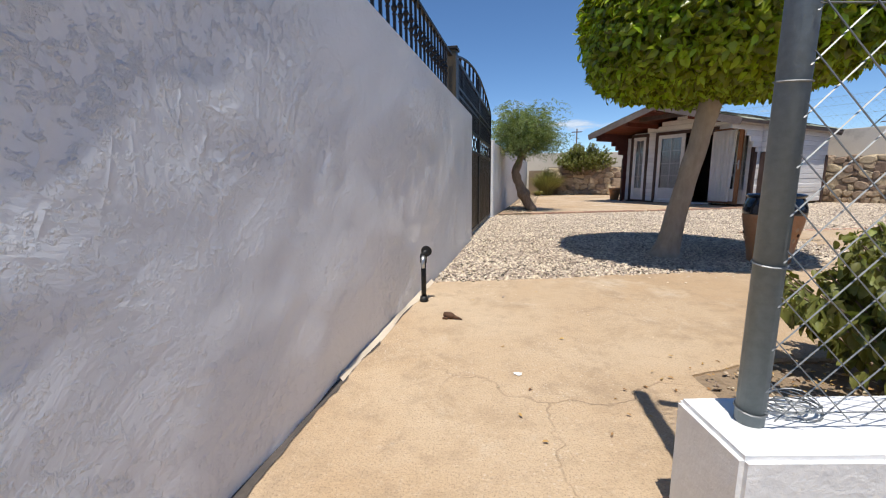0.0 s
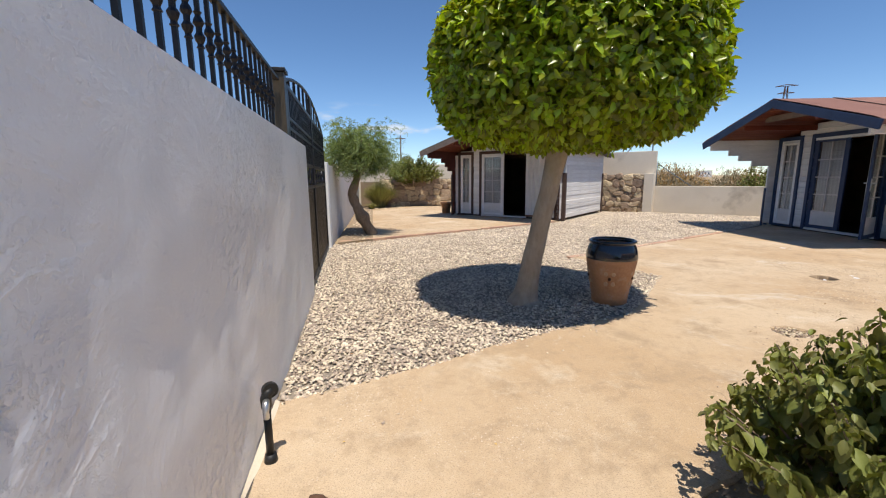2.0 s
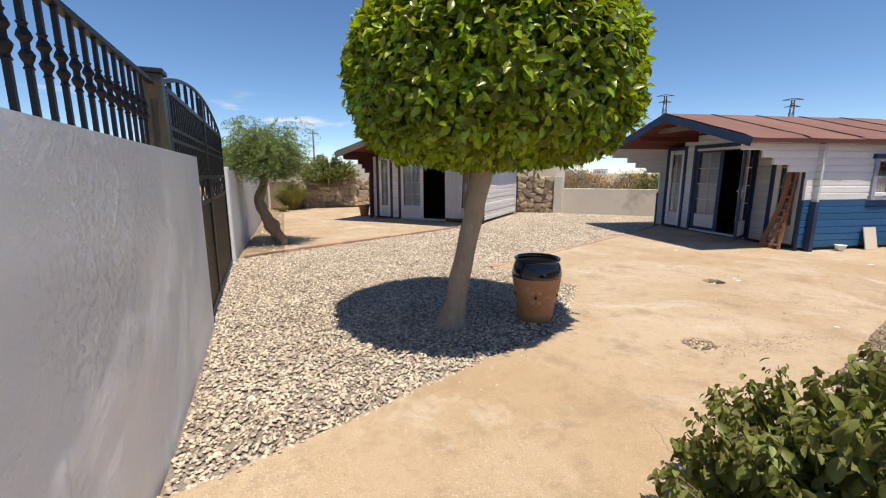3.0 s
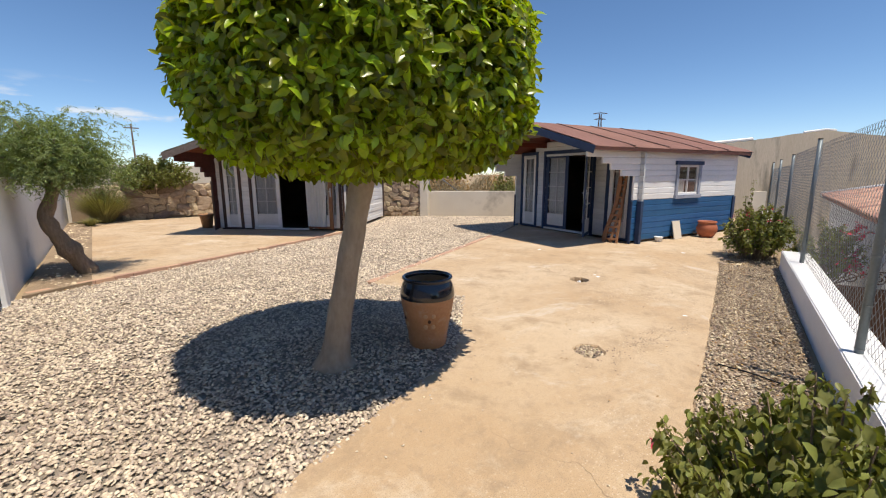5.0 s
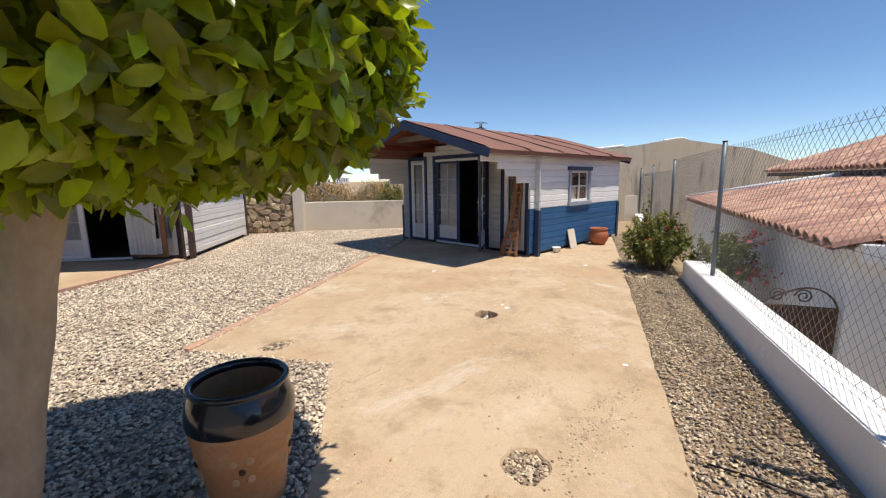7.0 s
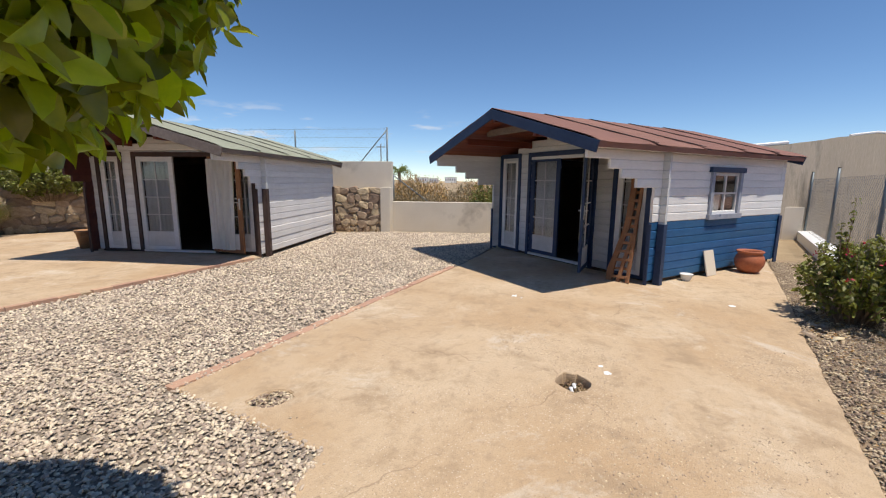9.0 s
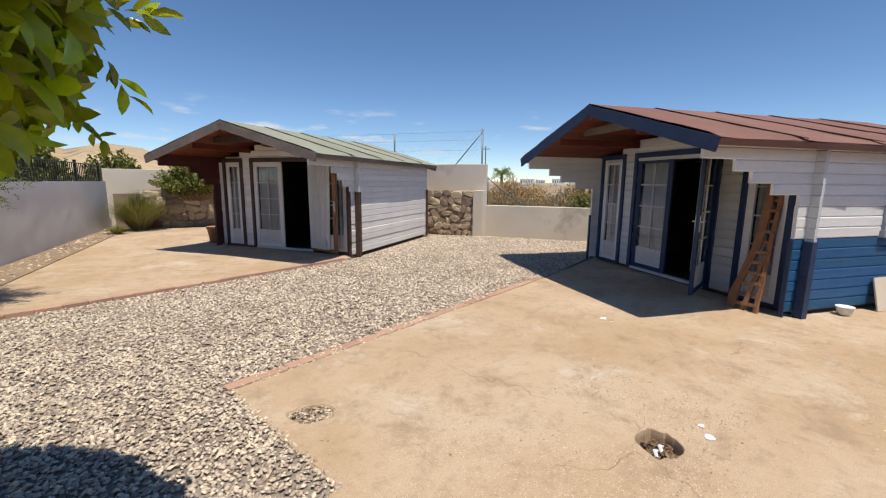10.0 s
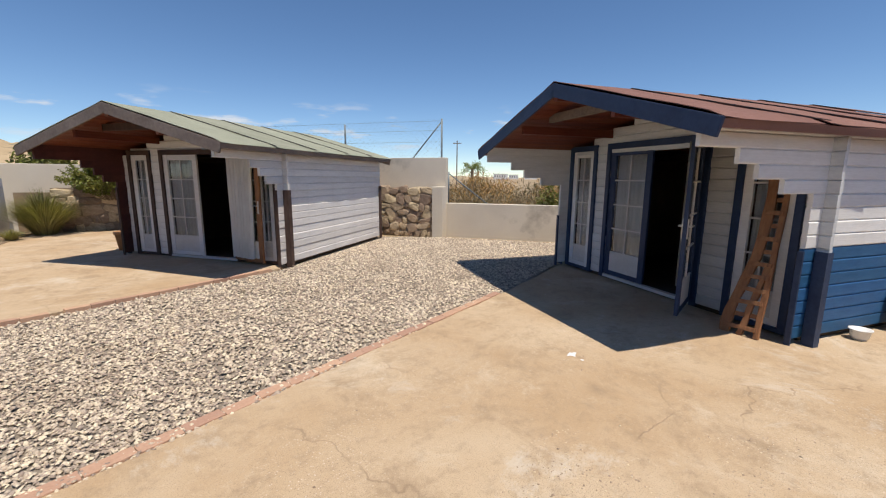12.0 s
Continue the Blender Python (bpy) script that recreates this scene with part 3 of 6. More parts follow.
def pit_ring(x, y, rx, ry, turn, s=1.0, n=36):
    out, t = [], math.radians(turn)
    for k in range(n):
        a = 2 * math.pi * k / n
        u = s * rx * (1 + 0.07 * math.sin(5 * a + x) + 0.05 * math.sin(9 * a) + 0.03 * math.sin(14 * a + y)) * math.cos(a)
        v = s * ry * (1 + 0.08 * math.cos(4 * a)) * math.sin(a)
        out.append((x + u * math.cos(t) - v * math.sin(t), y + u * math.sin(t) + v * math.cos(t)))
    return out


def broken_slab(outline, holes, z0, z1):
    """A slab with holes through it and a crumbled, slightly rounded edge."""
    edge = []
    for p, q in zip(outline, outline[1:] + outline[:1]):
        d = Vector(q) - Vector(p)
        k = max(1, int(d.length / 0.07))
        side = Vector((-d.y, d.x)).normalized()
        for i in range(k):
            c = Vector(p) + d * i / k
            w = 0.012 * noise.noise((c.x * 2.5, c.y * 2.5, 0)) + 0.011 * noise.noise((c.x * 11, c.y * 11, 3))
            edge.append(tuple(c + side * w * 1.6))
    inner = []
    for i, p in enumerate(edge):
        d = (Vector(edge[(i + 1) % len(edge)]) - Vector(edge[i - 1])).normalized()
        inner.append(tuple(Vector(p) + Vector((-d.y, d.x)) * 0.014))
    loops = [inner] + holes
    pts = [Vector(p) for lp in loops for p in lp]
    segs, off = [], 0
    for lp in loops:
        segs += [(off + i, off + (i + 1) % len(lp)) for i in range(len(lp))]
        off += len(lp)
    pv, _, pf, *_ = geometry.delaunay_2d_cdt(pts, segs, [], 0, 1e-5)
    bm = bmesh.new()
    top = [bm.verts.new((p.x, p.y, z1)) for p in pv]
    for f in pf:
        c = sum((pv[i] for i in f), Vector((0, 0))) / len(f)
        cx, cy = np.array([c.x]), np.array([c.y])
        if inside(cx, cy, inner)[0] and not any(inside(cx, cy, h)[0] for h in holes):
            bm.faces.new([top[i] for i in f])

    def skirt(levels):
        rows = [[bm.verts.new((x, y, z)) for x, y in lp] for lp, z in levels]
        for a, b in zip(rows, rows[1:]):
            for i in range(len(a)):
                j = (i + 1) % len(a)
                bm.faces.new((b[i], b[j], a[j], a[i]))
    skirt([(inner, z1), (edge, z1 - 0.010), (edge, z0)])
    bmesh.ops.remove_doubles(bm, verts=bm.verts[:], dist=0.0004)
    bmesh.ops.recalc_face_normals(bm, faces=bm.faces[:])
    return bm


bm = broken_slab(SLAB, [pit_ring(*p[:5]) for p in PITS], -0.12, 0.0)
slab = tagged(part("pavement", bm, M["concrete"]), "sandy beige concrete slab with stains and cracks", "pavement", kind="structure")
PATIO = [(1.75, 8.98), (4.73, 9.50), (7.50, 10.08), (10.4, 13.3), (8.6, 17.4), (4.25, 18.6)]
bm = prism(PATIO, -0.1, 0.015)
patio = tagged(part("pavement", bm, M["concrete"]), "raised beige concrete patio before the brown shed", "pavement", kind="structure")
GRAVEL = [(WALL(3.0), 3.0), (0.7, 3.1), (1.7, 3.25), (2.95, 3.34), (4.5, 4.3), (4.32, 5.66), (9.3, 6.5), (11.8, 7.2), (14.0, 8.2), (12.4, 11.0), (11.0, 12.6), (7.6, 10.1), (4.73, 9.45), (1.0, 8.75), (0.62, 8.45), (0.02, 5.46), (0.33, 5.40)]
bm = prism(GRAVEL, -0.1, -0.018)
tagged(part("gravel_bed", bm, M["gravelbed"]), "packed gravel between the slabs", "gravel", kind="structure")
STRIP = [(0.6, 0.98), (8.5, 0.95), (14.0, 0.9), (14.0, 1.85), (8.45, 1.78), (5.3, 1.735), (3.27, 1.70), (1.3, 1.675), (0.98, 1.56)]
tagged(part("planting_strip", prism(STRIP, -0.12, -0.02), M["soil"]), "strip of dark soil and chippings along the low wall", "soil", kind="structure")
DIRT = [(1.15, 8.75), (1.9, 8.98), (4.3, 18.7), (3.7, 18.9)]
tagged(part("planting_strip", prism(DIRT, -0.1, 0.03), M["soil"]), "strip of stony dirt along the street wall", "soil", kind="structure")
# steps up to the yard, under the first paces
for k in range(4):
    y1 = 0.74 - 0.28 * k
    tagged(part("step", box((-0.95, y1 - 0.30, -0.8), (0.50, y1, -0.17 * (k + 1)), 0.01), M["concrete"]), "plain concrete step up to the yard", "step", "entrance steps", "structure")


# ---- white street wall ----
def lumpy_wall(name, p, q, z0, z1, thick, material, label, step=0.06, rough=0.012, seed=0.0):
    """A rendered wall whose face towards its right-hand side is uneven; x along, thickness to the left."""
    m, ln = run(p, q)
    nx, nz = int(ln / step), int((z1 - z0) / step)
    v, f = [], []
    for j in range(nz + 1):
        for i in range(nx + 1):
            x, z = ln * i / nx, z0 + (z1 - z0) * j / nz
            e = min(1.0, 6 * (1 - j / nz), 6 * (1 - i / nx))
            s = noise.noise((x * 1.1 + seed, z * 1.6, 0.3)) * 0.9 + noise.noise((x * 3.1 + seed, z * 2.6, 7.1)) * 0.55 + 0.35 * noise.noise((x * 8 + seed, z * 7, 2.0))
            low = 1.0 if z < 1.0 else max(0.25, 1 - (z - 1.0) * 2.2)
            v.append((x, -e * rough * s * low * 1.2, z))
    n = nx + 1
    f = [(j * n + i, j * n + i + 1, (j + 1) * n + i + 1, (j + 1) * n + i) for j in range(nz) for i in range(nx)]
    for edge in ([v[nz * n + i] for i in range(n)] + [(ln, thick, z1), (0, thick, z1)],
                 [(ln, thick, z0), (0, thick, z0), (0, thick, z1), (ln, thick, z1)],
                 [v[j * n + nx] for j in range(nz + 1)] + [(ln, thick, z1), (ln, thick, z0)],
                 [v[j * n] for j in range(nz, -1, -1)] + [(0, thick, z0), (0, thick, z1)]):
        f.append(list(range(len(v), len(v) + len(edge))))
        v += edge
    ob = sheet(name, v, f, material, smooth=False)
    for pl in ob.data.polygons:
        pl.use_smooth = pl.index < nx * nz
    ob.matrix_world = m
    return tagged(ob, label, "wall", kind="structure")


W1 = (WALL(-4.0), -4.0), (WALL(5.42), 5.42)
lumpy_wall("wall_street", *W1, -0.9, 1.585, 0.11, M["render"], "white hand-rendered wall with trowel marks", 0.05, 0.015)
W2 = (0.97, 8.42), CORNER
lumpy_wall("wall_side", *W2, -0.1, 1.50, 0.10, M["greyrender"], "grey-white rendered boundary wall, stained", 0.12, 0.012, 5.0)
m, ln = run(*W2)
wp = part("wall_end", box((-0.03, -0.02, -0.1), (0.16, 0.085, 1.545), 0.015), M["white"])
wp.matrix_world = m
tagged(wp, "white painted end pier beside the iron gate", "wall", kind="structure")


# ---- boundary walls at the back ----
def stone_wall(name, p, q, z1, thick, label, size=0.26, seed=3, count=300):
    m, ln = run(p, q)
    wall = thing(name, m, label, "wall", kind="structure")
    part("mortar", box((0, 0.05, -0.1), (ln, thick, z1 - 0.02)), M["mortar"], wall)
    rng = random.Random(seed)
    kinds = []
    for k in range(9):
        bm = bmesh.new()
        bmesh.ops.create_icosphere(bm, subdivisions=2, radius=0.5)
        for v in bm.verts:
            c = v.co.copy()
            g = max(abs(c.x), abs(c.z)) / 0.5
            c = Vector((c.x, c.y, c.z)) * (1 + 0.6 * (noise.noise(c * 2.2 + Vector((k * 3.7, 0, 1)))))
            for ax in range(3):
                c[ax] = max(-0.36, min(0.36, c[ax])) * 1.38
            v.co = c
        me = bpy.data.meshes.new("stone")
        bm.to_mesh(me)
        bm.free()
        me.materials.append(M["stone"])
        kinds.append(me)
    z, made = 0.0, 0
    while z < z1 - 0.05:
        hgt = min(size * rng.uniform(0.55, 1.0), z1 - z)
        x = -rng.uniform(0, 0.1)
        while x < ln:
            w = size * rng.uniform(0.45, 1.6)
            hh = hgt * rng.uniform(0.75, 1.45)
            mm = pose(x + w / 2, 0.07, z + hgt / 2 + rng.uniform(-0.045, 0.045), 0, rng.uniform(-26, 26), 0) @ Matrix.Diagonal((w * 1.04, rng.uniform(0.12, 0.19), hh, 1))
            share("stone", rng.choice(kinds), wall, mm)
            x += w
            made += 1
        z += hgt * 0.96
    return wall


HI = back_at(8.0)
stone_wall("wall_stone", HI, back_at(0.10), 1.33, 0.35, "retaining wall of rough brown field stones", 0.25, 3)
stone_wall("wall_stone", (4.75, 18.95), HI, 1.25, 0.35, "low retaining wall of rough brown field stones", 0.36, 8)


def plain_wall(name, p, q, z0, z1, y0, y1, material, label):
    m, ln = run(p, q)
    ob = part(name, box((0, y0, z0), (ln, y1, z1), 0.015), material)
    ob.matrix_world = m
    return tagged(ob, label, "wall", kind="structure")


plain_wall("wall_back", HI, back_at(-0.15), -0.2, 2.13, 0.36, 0.56, M["cream"], "cream rendered wall above the stones")
plain_wall("wall_pier", back_at(0.12), back_at(-0.18), -0.1, 1.35, -0.06, 0.36, M["cream"], "cream rendered pier at the end of the stone wall")
plain_wall("wall_back_low", back_at(-0.15), back_at(-12.0), -0.2, 0.905, 0.30, 0.52, M["cream"], "low cream rendered boundary wall")
plain_wall("wall_far", (CORNER[0] - 0.1, CORNER[1] + 0.1), (HI[0] + 0.6, HI[1] + 0.5), -0.2, 1.9, 0.3, 0.5, M["cream"], "cream rendered wall at the far end")
sp = thing("soil_border", pose(0, 0, 0), "raised soil behind the stone wall", "soil", kind="structure")
part("soil", prism([(4.7, 19.2), HI, (HI[0] + 0.5, HI[1] + 0.4), (4.0, 19.6)], 0.0, 1.1), M["soil"], sp)

# fence on the low white wall
LOW_X0, LOW_X1, LOW_Z = 0.525, 8.70, 0.29
bm = prism([(LOW_X0, 0.645), (LOW_X1, 0.645), (LOW_X1, 0.98), (LOW_X0, 0.865)], -1.6, LOW_Z)
bmesh.ops.bevel(bm, geom=bm.edges[:], offset=0.010, segments=2, affect="EDGES")
tagged(part("wall_low", bm, M["white"]), "low white painted wall under the fence", "wall", kind="structure")
bm = box((11.2, 0.645, -1.6), (24.0, 0.985, 0.22), 0.012)
tagged(part("wall_low", bm, M["white"]), "low white painted wall beyond the bush", "wall", kind="structure")


# ---- sheds ----
def plank(length, height, thick, chamfer=0.012):
    """A board lying along x from 0, its face at y = 0 looking to -y."""
    c = chamfer
    prof = [(c, 0), (0, c), (0, height - c), (c, height), (thick, height), (thick, 0)]
    bm = bmesh.new()
    a = [bm.verts.new((0, y, z)) for y, z in prof]
    b = [bm.verts.new((length, y, z)) for y, z in prof]
    for i in range(6):
        j = (i + 1) % 6
        bm.faces.new((a[i], a[j], b[j], b[i]))
    bm.faces.new(a[::-1])
    bm.faces.new(b)
    return bm


def boards(name, parent, m, spans, z0, z1, pick, pitch=0.128, thick=0.045):
    """Stacked boards: spans(z) gives the (from, to) stretches of the course at that height; pick(z) its material."""
    wall = new(name)
    wall.parent = parent
    wall.matrix_basis = m
    cache = {}
    z = z0
    while z < z1 - 0.02:
        h = min(pitch, z1 - z)
        for a, b in spans(z + h / 2):
            if b - a < 0.03:
                continue
            key = (round(b - a, 3), round(h, 3), pick(z + h / 2))
            if key not in cache:
                me = bpy.data.meshes.new("board")
                bmk = plank(b - a, h, thick)
                bmesh.ops.recalc_face_normals(bmk, faces=bmk.faces[:])
                bmk.to_mesh(me)
                bmk.free()
                me.materials.append(M[key[2]])
                cache[key] = me
            share("board", cache[key], wall, pose(a, random.uniform(-0.005, 0.005), z))
        z += pitch
    return wall


def glazed(parent, name, w, h, z0, trim, kick, cols, rows, m, curtain=True, bar=0.020, stile=0.10, label=""):
    """A glazed leaf or panel: x along from 0, face to -y, with kick board, panes, bars and a curtain behind."""
    leaf = new(name)
    leaf.parent = parent
    leaf.matrix_basis = m
    if label:
        tagged(leaf, label)
    bm = bmesh.new()
    box((0, 0, z0), (stile, 0.04, h), 0.004, bm)
    box((w - stile, 0, z0), (w, 0.04, h), 0.004, bm)
    box((stile, 0.002, h - stile), (w - stile, 0.038, h), 0.004, bm)
    box((stile, 0.002, z0), (w - stile, 0.038, z0 + 0.07), 0.004, bm)
    part("frame", bm, M[trim], leaf)
    gz = z0 + 0.07 + kick
    if kick:
        part("kick_panel", box((stile, 0.008, z0 + 0.07), (w - stile, 0.034, gz), 0.004), M["sash"], leaf)
    part("pane", box((stile, 0.018, gz), (w - stile, 0.022, h - stile)), M["glass"], leaf).visible_shadow = False
    for k in range(1, cols):
        x = stile + (w - 2 * stile) * k / cols
        part("glazing_bar", box((x - bar / 2, 0.006, gz), (x + bar / 2, 0.034, h - stile), 0.003), M["sash"], leaf)
    for k in range(0, rows):
        z = gz + (h - stile - gz) * k / rows
        part("glazing_bar", box((stile, 0.007, z - bar / 2), (w - stile, 0.033, z + bar / 2), 0.003), M["sash"], leaf)
    if curtain:
        n = 24
        v = [(stile + (w - 2 * stile) * i / n, 0.060 + 0.012 * math.sin(i * 1.9 + 0.6 * math.sin(i)), z) for z in (gz - 0.05, h - 0.05) for i in range(n + 1)]
        part_faces = [(i, i + 1, n + 2 + i, n + 1 + i) for i in range(n)]
        sheet("curtain", v, part_faces, M["net"], leaf, "thin white net curtain", True)
    return leaf


def shed(m, W, D, o_front, o_side, ridge, pal, label, gaps, leaf_open, steps, window=None):
    s = thing("garden_shed", m, label, "shed")
    eave = 2.10
    back_wall = 0.05
    trim = pal["trim"]
    slope = (ridge - eave) / (W / 2)
    flange = 0.165

    # side boards: x along the side, facing -y; the upper courses reach forward as stepped brackets
    def side_spans(z):
        a = -flange
        for top, reach in steps:
            if z > top:
                a = -reach
        if window and window[2] < z < window[3]:
            return [(a, window[0]), (window[1], D + 0.12)]
        return [(a, D + 0.12)]
    boards("side_wall", s, pose(0, 0, 0), side_spans, 0.06, eave - 0.01, pal["side"])
    # the other side, the same the other way round
    boards("side_wall", s, pose(0, W, 0) @ Matrix.Diagonal((1, -1, 1, 1)), lambda z: [(side_spans(z)[0][0], D + 0.12)], 0.06, eave - 0.01, pal["other"])
    boards("back_wall", s, pose(D, 0, 0, 0, 0, 90), lambda z: [(0, W) if z < eave - 0.12 else ((z + 0.13 - eave) / slope, W - (z + 0.13 - eave) / slope)], 0.06, ridge - 0.05, pal["side"])

    # front boards: x runs from the near corner along the front, facing out
    front = pose(0, 0, 0, 0, 0, 90) @ Matrix.Diagonal((1, -1, 1, 1))

    def front_spans(z):
        lo, hi = -0.10, W + 0.10
        if z > eave - 0.12:
            d = (z + 0.13 - eave) / slope
            lo, hi = d, W - d
        out, x = [], lo
        for a, b, top in gaps:
            if z < top:
                out.append((x, a))
                x = b
        out.append((x, hi))
        return out
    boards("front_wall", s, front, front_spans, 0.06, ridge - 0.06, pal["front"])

    # floor, plinth and added dark inner lining
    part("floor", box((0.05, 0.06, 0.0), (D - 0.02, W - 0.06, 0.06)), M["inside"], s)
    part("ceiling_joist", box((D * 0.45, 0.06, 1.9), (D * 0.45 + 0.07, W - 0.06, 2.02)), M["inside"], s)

    # added dark boards hide the pale wall backs, so the doorway looks unlit
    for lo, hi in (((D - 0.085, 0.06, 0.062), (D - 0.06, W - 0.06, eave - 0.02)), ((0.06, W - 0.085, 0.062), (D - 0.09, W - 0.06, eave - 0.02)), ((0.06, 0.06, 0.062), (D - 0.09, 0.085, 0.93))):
        part("lining", box(lo, hi), M["inside"], s, "dark boards added to keep the shed interior unlit")

    # roof: deck boards of red wood below, felt sheets on top
    x0, x1 = -o_front, D + 0.28
    L = math.hypot(W / 2 + o_side, slope * (W / 2 + o_side))
    ang = math.degrees(math.atan(slope))
    for sgn in (0, 1):
        base = (pose(0, W / 2, ridge, 0, 0, 0) @ (pose(0, 0, 0, ang, 0, 0) if sgn == 0 else pose(0, 0, 0, -ang, 0, 0)))
        roof = new("roof")
        roof.parent = s
        roof.matrix_basis = base
        d = -1 if sgn == 0 else 1
        # deck boards run from front to back
        me = None
        nb = 15
        for k in range(nb):
            a, b = L * k / nb, L * (k + 1) / nb - 0.006
            if me is None:
                me = bpy.data.meshes.new("deck_board")
                bmk = box((x0 + 0.03, 0, -0.020), (x1 - 0.02, b - a, 0), 0.003)
                bmk.to_mesh(me)
                bmk.free()
                me.materials.append(M["soffit"])
            share("deck_board", me, roof, pose(0, a if d > 0 else -b, 0))
        ns = 5
        for k in range(ns):
            a, b = x0 - 0.02 + (x1 - x0 + 0.04) * k / ns, x0 + 0.02 + (x1 - x0 + 0.04) * (k + 1) / ns
            nu, nv = 6, 16
            vv = []
            for z in (0.0, -0.006):
                for j in range(nv + 1):
                    for i in range(nu + 1):
                        u, t = i / nu, j / nv
                        y = d * (-0.01 + (L + 0.03 + 0.012 * math.sin(k * 2 + u * 5)) * t)
                        lift = 0.010 * noise.noise(((a + (b - a) * u) * 1.1, y * 1.4, 3.3)) + (0.010 if u < 0.06 else 0) + 0.012 - 0.020 * max(0, t - 0.95) / 0.05
                        vv.append((a + (b - a) * u + 0.01 * noise.noise((y * 2, k, u)), y, 0.016 + lift + z + 0.0045 * k))
            n1, tot = nu + 1, (nu + 1) * (nv + 1)
            ff = []
            for q in (0, tot):
                ff += [(q + j * n1 + i, q + j * n1 + i + 1, q + (j + 1) * n1 + i + 1, q + (j + 1) * n1 + i) for j in range(nv) for i in range(nu)]
            rim = [i for i in range(n1)] + [j * n1 + nu for j in range(1, nv + 1)] + [nv * n1 + i for i in range(nu - 1, -1, -1)] + [j * n1 for j in range(nv - 1, 0, -1)]
            ff += [(rim[i], rim[(i + 1) % len(rim)], tot + rim[(i + 1) % len(rim)], tot + rim[i]) for i in range(len(rim))]
            sheet("felt_sheet", vv, ff, M[pal["roof"]], roof, pal["roof_label"])
            if k:
                zs = 0.043 + 0.0045 * k
                part("seam", box((a - 0.004, min(0, d * (L + 0.02)), zs - 0.012), (a + 0.010, max(0, d * (L + 0.02)), zs - 0.004), 0.0), M["tar"], roof, "dark seam between felt sheets")
        # barge board at the front and the back
        for xb, nm in ((x0 - 0.028, "barge_board"), (x1, "barge_board")):
            part(nm, box((xb, min(0, d * (L + 0.02)), -0.140), (xb + 0.026, max(0, d * (L + 0.02)), 0.012), 0.004), M[pal["barge"]], roof)
        part("eave_board", box((x0, d * L - 0.014, -0.07), (x1, d * L + 0.010, 0.0), 0.003), M[pal["eave"]], roof)
    # ridge beam and purlins under the overhang
    part("ridge_beam", box((x0 + 0.02, W / 2 - 0.035, ridge - 0.19), (D, W / 2 + 0.035, ridge - 0.03), 0.004), M["soffit"], s)
    for y in (W * 0.27, W * 0.73):
        zz = ridge - slope * abs(y - W / 2) - 0.10
        part("purlin", box((x0 + 0.10, y - 0.03, zz - 0.11), (0.0, y + 0.03, zz), 0.004), M["soffit"], s)
    part("tie_beam", box((x0 + 0.45, W * 0.30, ridge - 0.33), (x0 + 0.52, W * 0.70, ridge - 0.22), 0.006), M[pal["tie"]], s)
    # corner boards: on the forward ends of the side walls, on the crossing ends of the front wall and at the back
    for y, hc in ((-0.006, pal["corner_h"]), (W - 0.048, pal["corner_l"])):
        part("corner_board", box((-flange - 0.024, y, 0.0), (-flange - 0.003, y + 0.054, hc), 0.004), M[pal["corner"]], s)
    for y0, y1, hc in ((-0.106, -0.008, pal["corner_h"]), (W + 0.008, W + 0.106, pal["corner_l"])):
        part("corner_board", box((-0.030, y0, 0.0), (-0.008, y1, hc), 0.004), M[pal["corner"]], s)
        ye = y0 - 0.008 if y0 < 0 else y1
        part("corner_board", box((-0.030, ye, 0.0), (0.055, ye + 0.008, hc), 0.002), M[pal["corner"]], s)
    part("corner_board", box((D + 0.02, -0.03, 0.0), (D + 0.14, -0.006, pal["corner_h"]), 0.004), M[pal["corner"]], s)

    # openings at the front
    for gi, (a, b, top) in enumerate(gaps):
        door = gi == 1
        fr = new("door_frame" if door else "panel_frame")
        fr.parent = s
        fr.matrix_basis = front
        t = 0.075
        part("jamb", box((a - t, -0.03, 0.03), (a, 0.05, top + 0.09), 0.004), M[trim], fr)
        part("jamb", box((b, -0.03, 0.03), (b + t, 0.05, top + 0.09), 0.004), M[trim], fr)
        part("head", box((a, -0.028, top), (b, 0.05, top + 0.088), 0.004), M[trim], fr)
        part("threshold", box((a, -0.02, 0.03), (b, 0.06, 0.075), 0.004), M[trim if not door else "sash"], fr)
        if not door:
            glazed(s, "side_light", b - a, top, 0.08, pal["leaf_side"], 0.28, 2, 4, front @ pose(a, 0.0, 0), True, label="narrow glazed panel with a white curtain")
    a, b, top = gaps[1]
    half = (b - a) / 2
    leaf = glazed(s, "door", half, top, 0.08, pal["leaf"], 0.30, 2, 4, front @ pose(a + half, 0.0, 0), True, label="closed glazed door leaf with a white kick panel")
    opened = glazed(s, "door", half, top, 0.08, pal["leaf_open"], 0.30, 2, 4, front @ pose(a, -0.01, 0, 0, 0, -leaf_open), pal["open_curtain"], label="glazed door leaf standing open outwards")
    bm = box((half - 0.055, -0.012, 0.95), (half - 0.02, 0.0, 1.17), 0.003)
    box((half - 0.15, -0.05, 1.08), (half - 0.03, -0.035, 1.10), 0.004, bm)
    box((half - 0.045, -0.05, 1.08), (half - 0.030, -0.01, 1.10), 0.002, bm)
    box((half - 0.055, 0.04, 0.95), (half - 0.02, 0.052, 1.17), 0.003, bm)
    box((half - 0.15, 0.075, 1.08), (half - 0.03, 0.09, 1.10), 0.004, bm)
    box((half - 0.045, 0.04, 1.08), (half - 0.030, 0.09, 1.10), 0.002, bm)
    part("handle", bm, M["steel"], opened, "pale metal lever handle")

    if window:
        a, b, za, zb = window
        wd = new("window")
        wd.parent = s
        t = 0.085
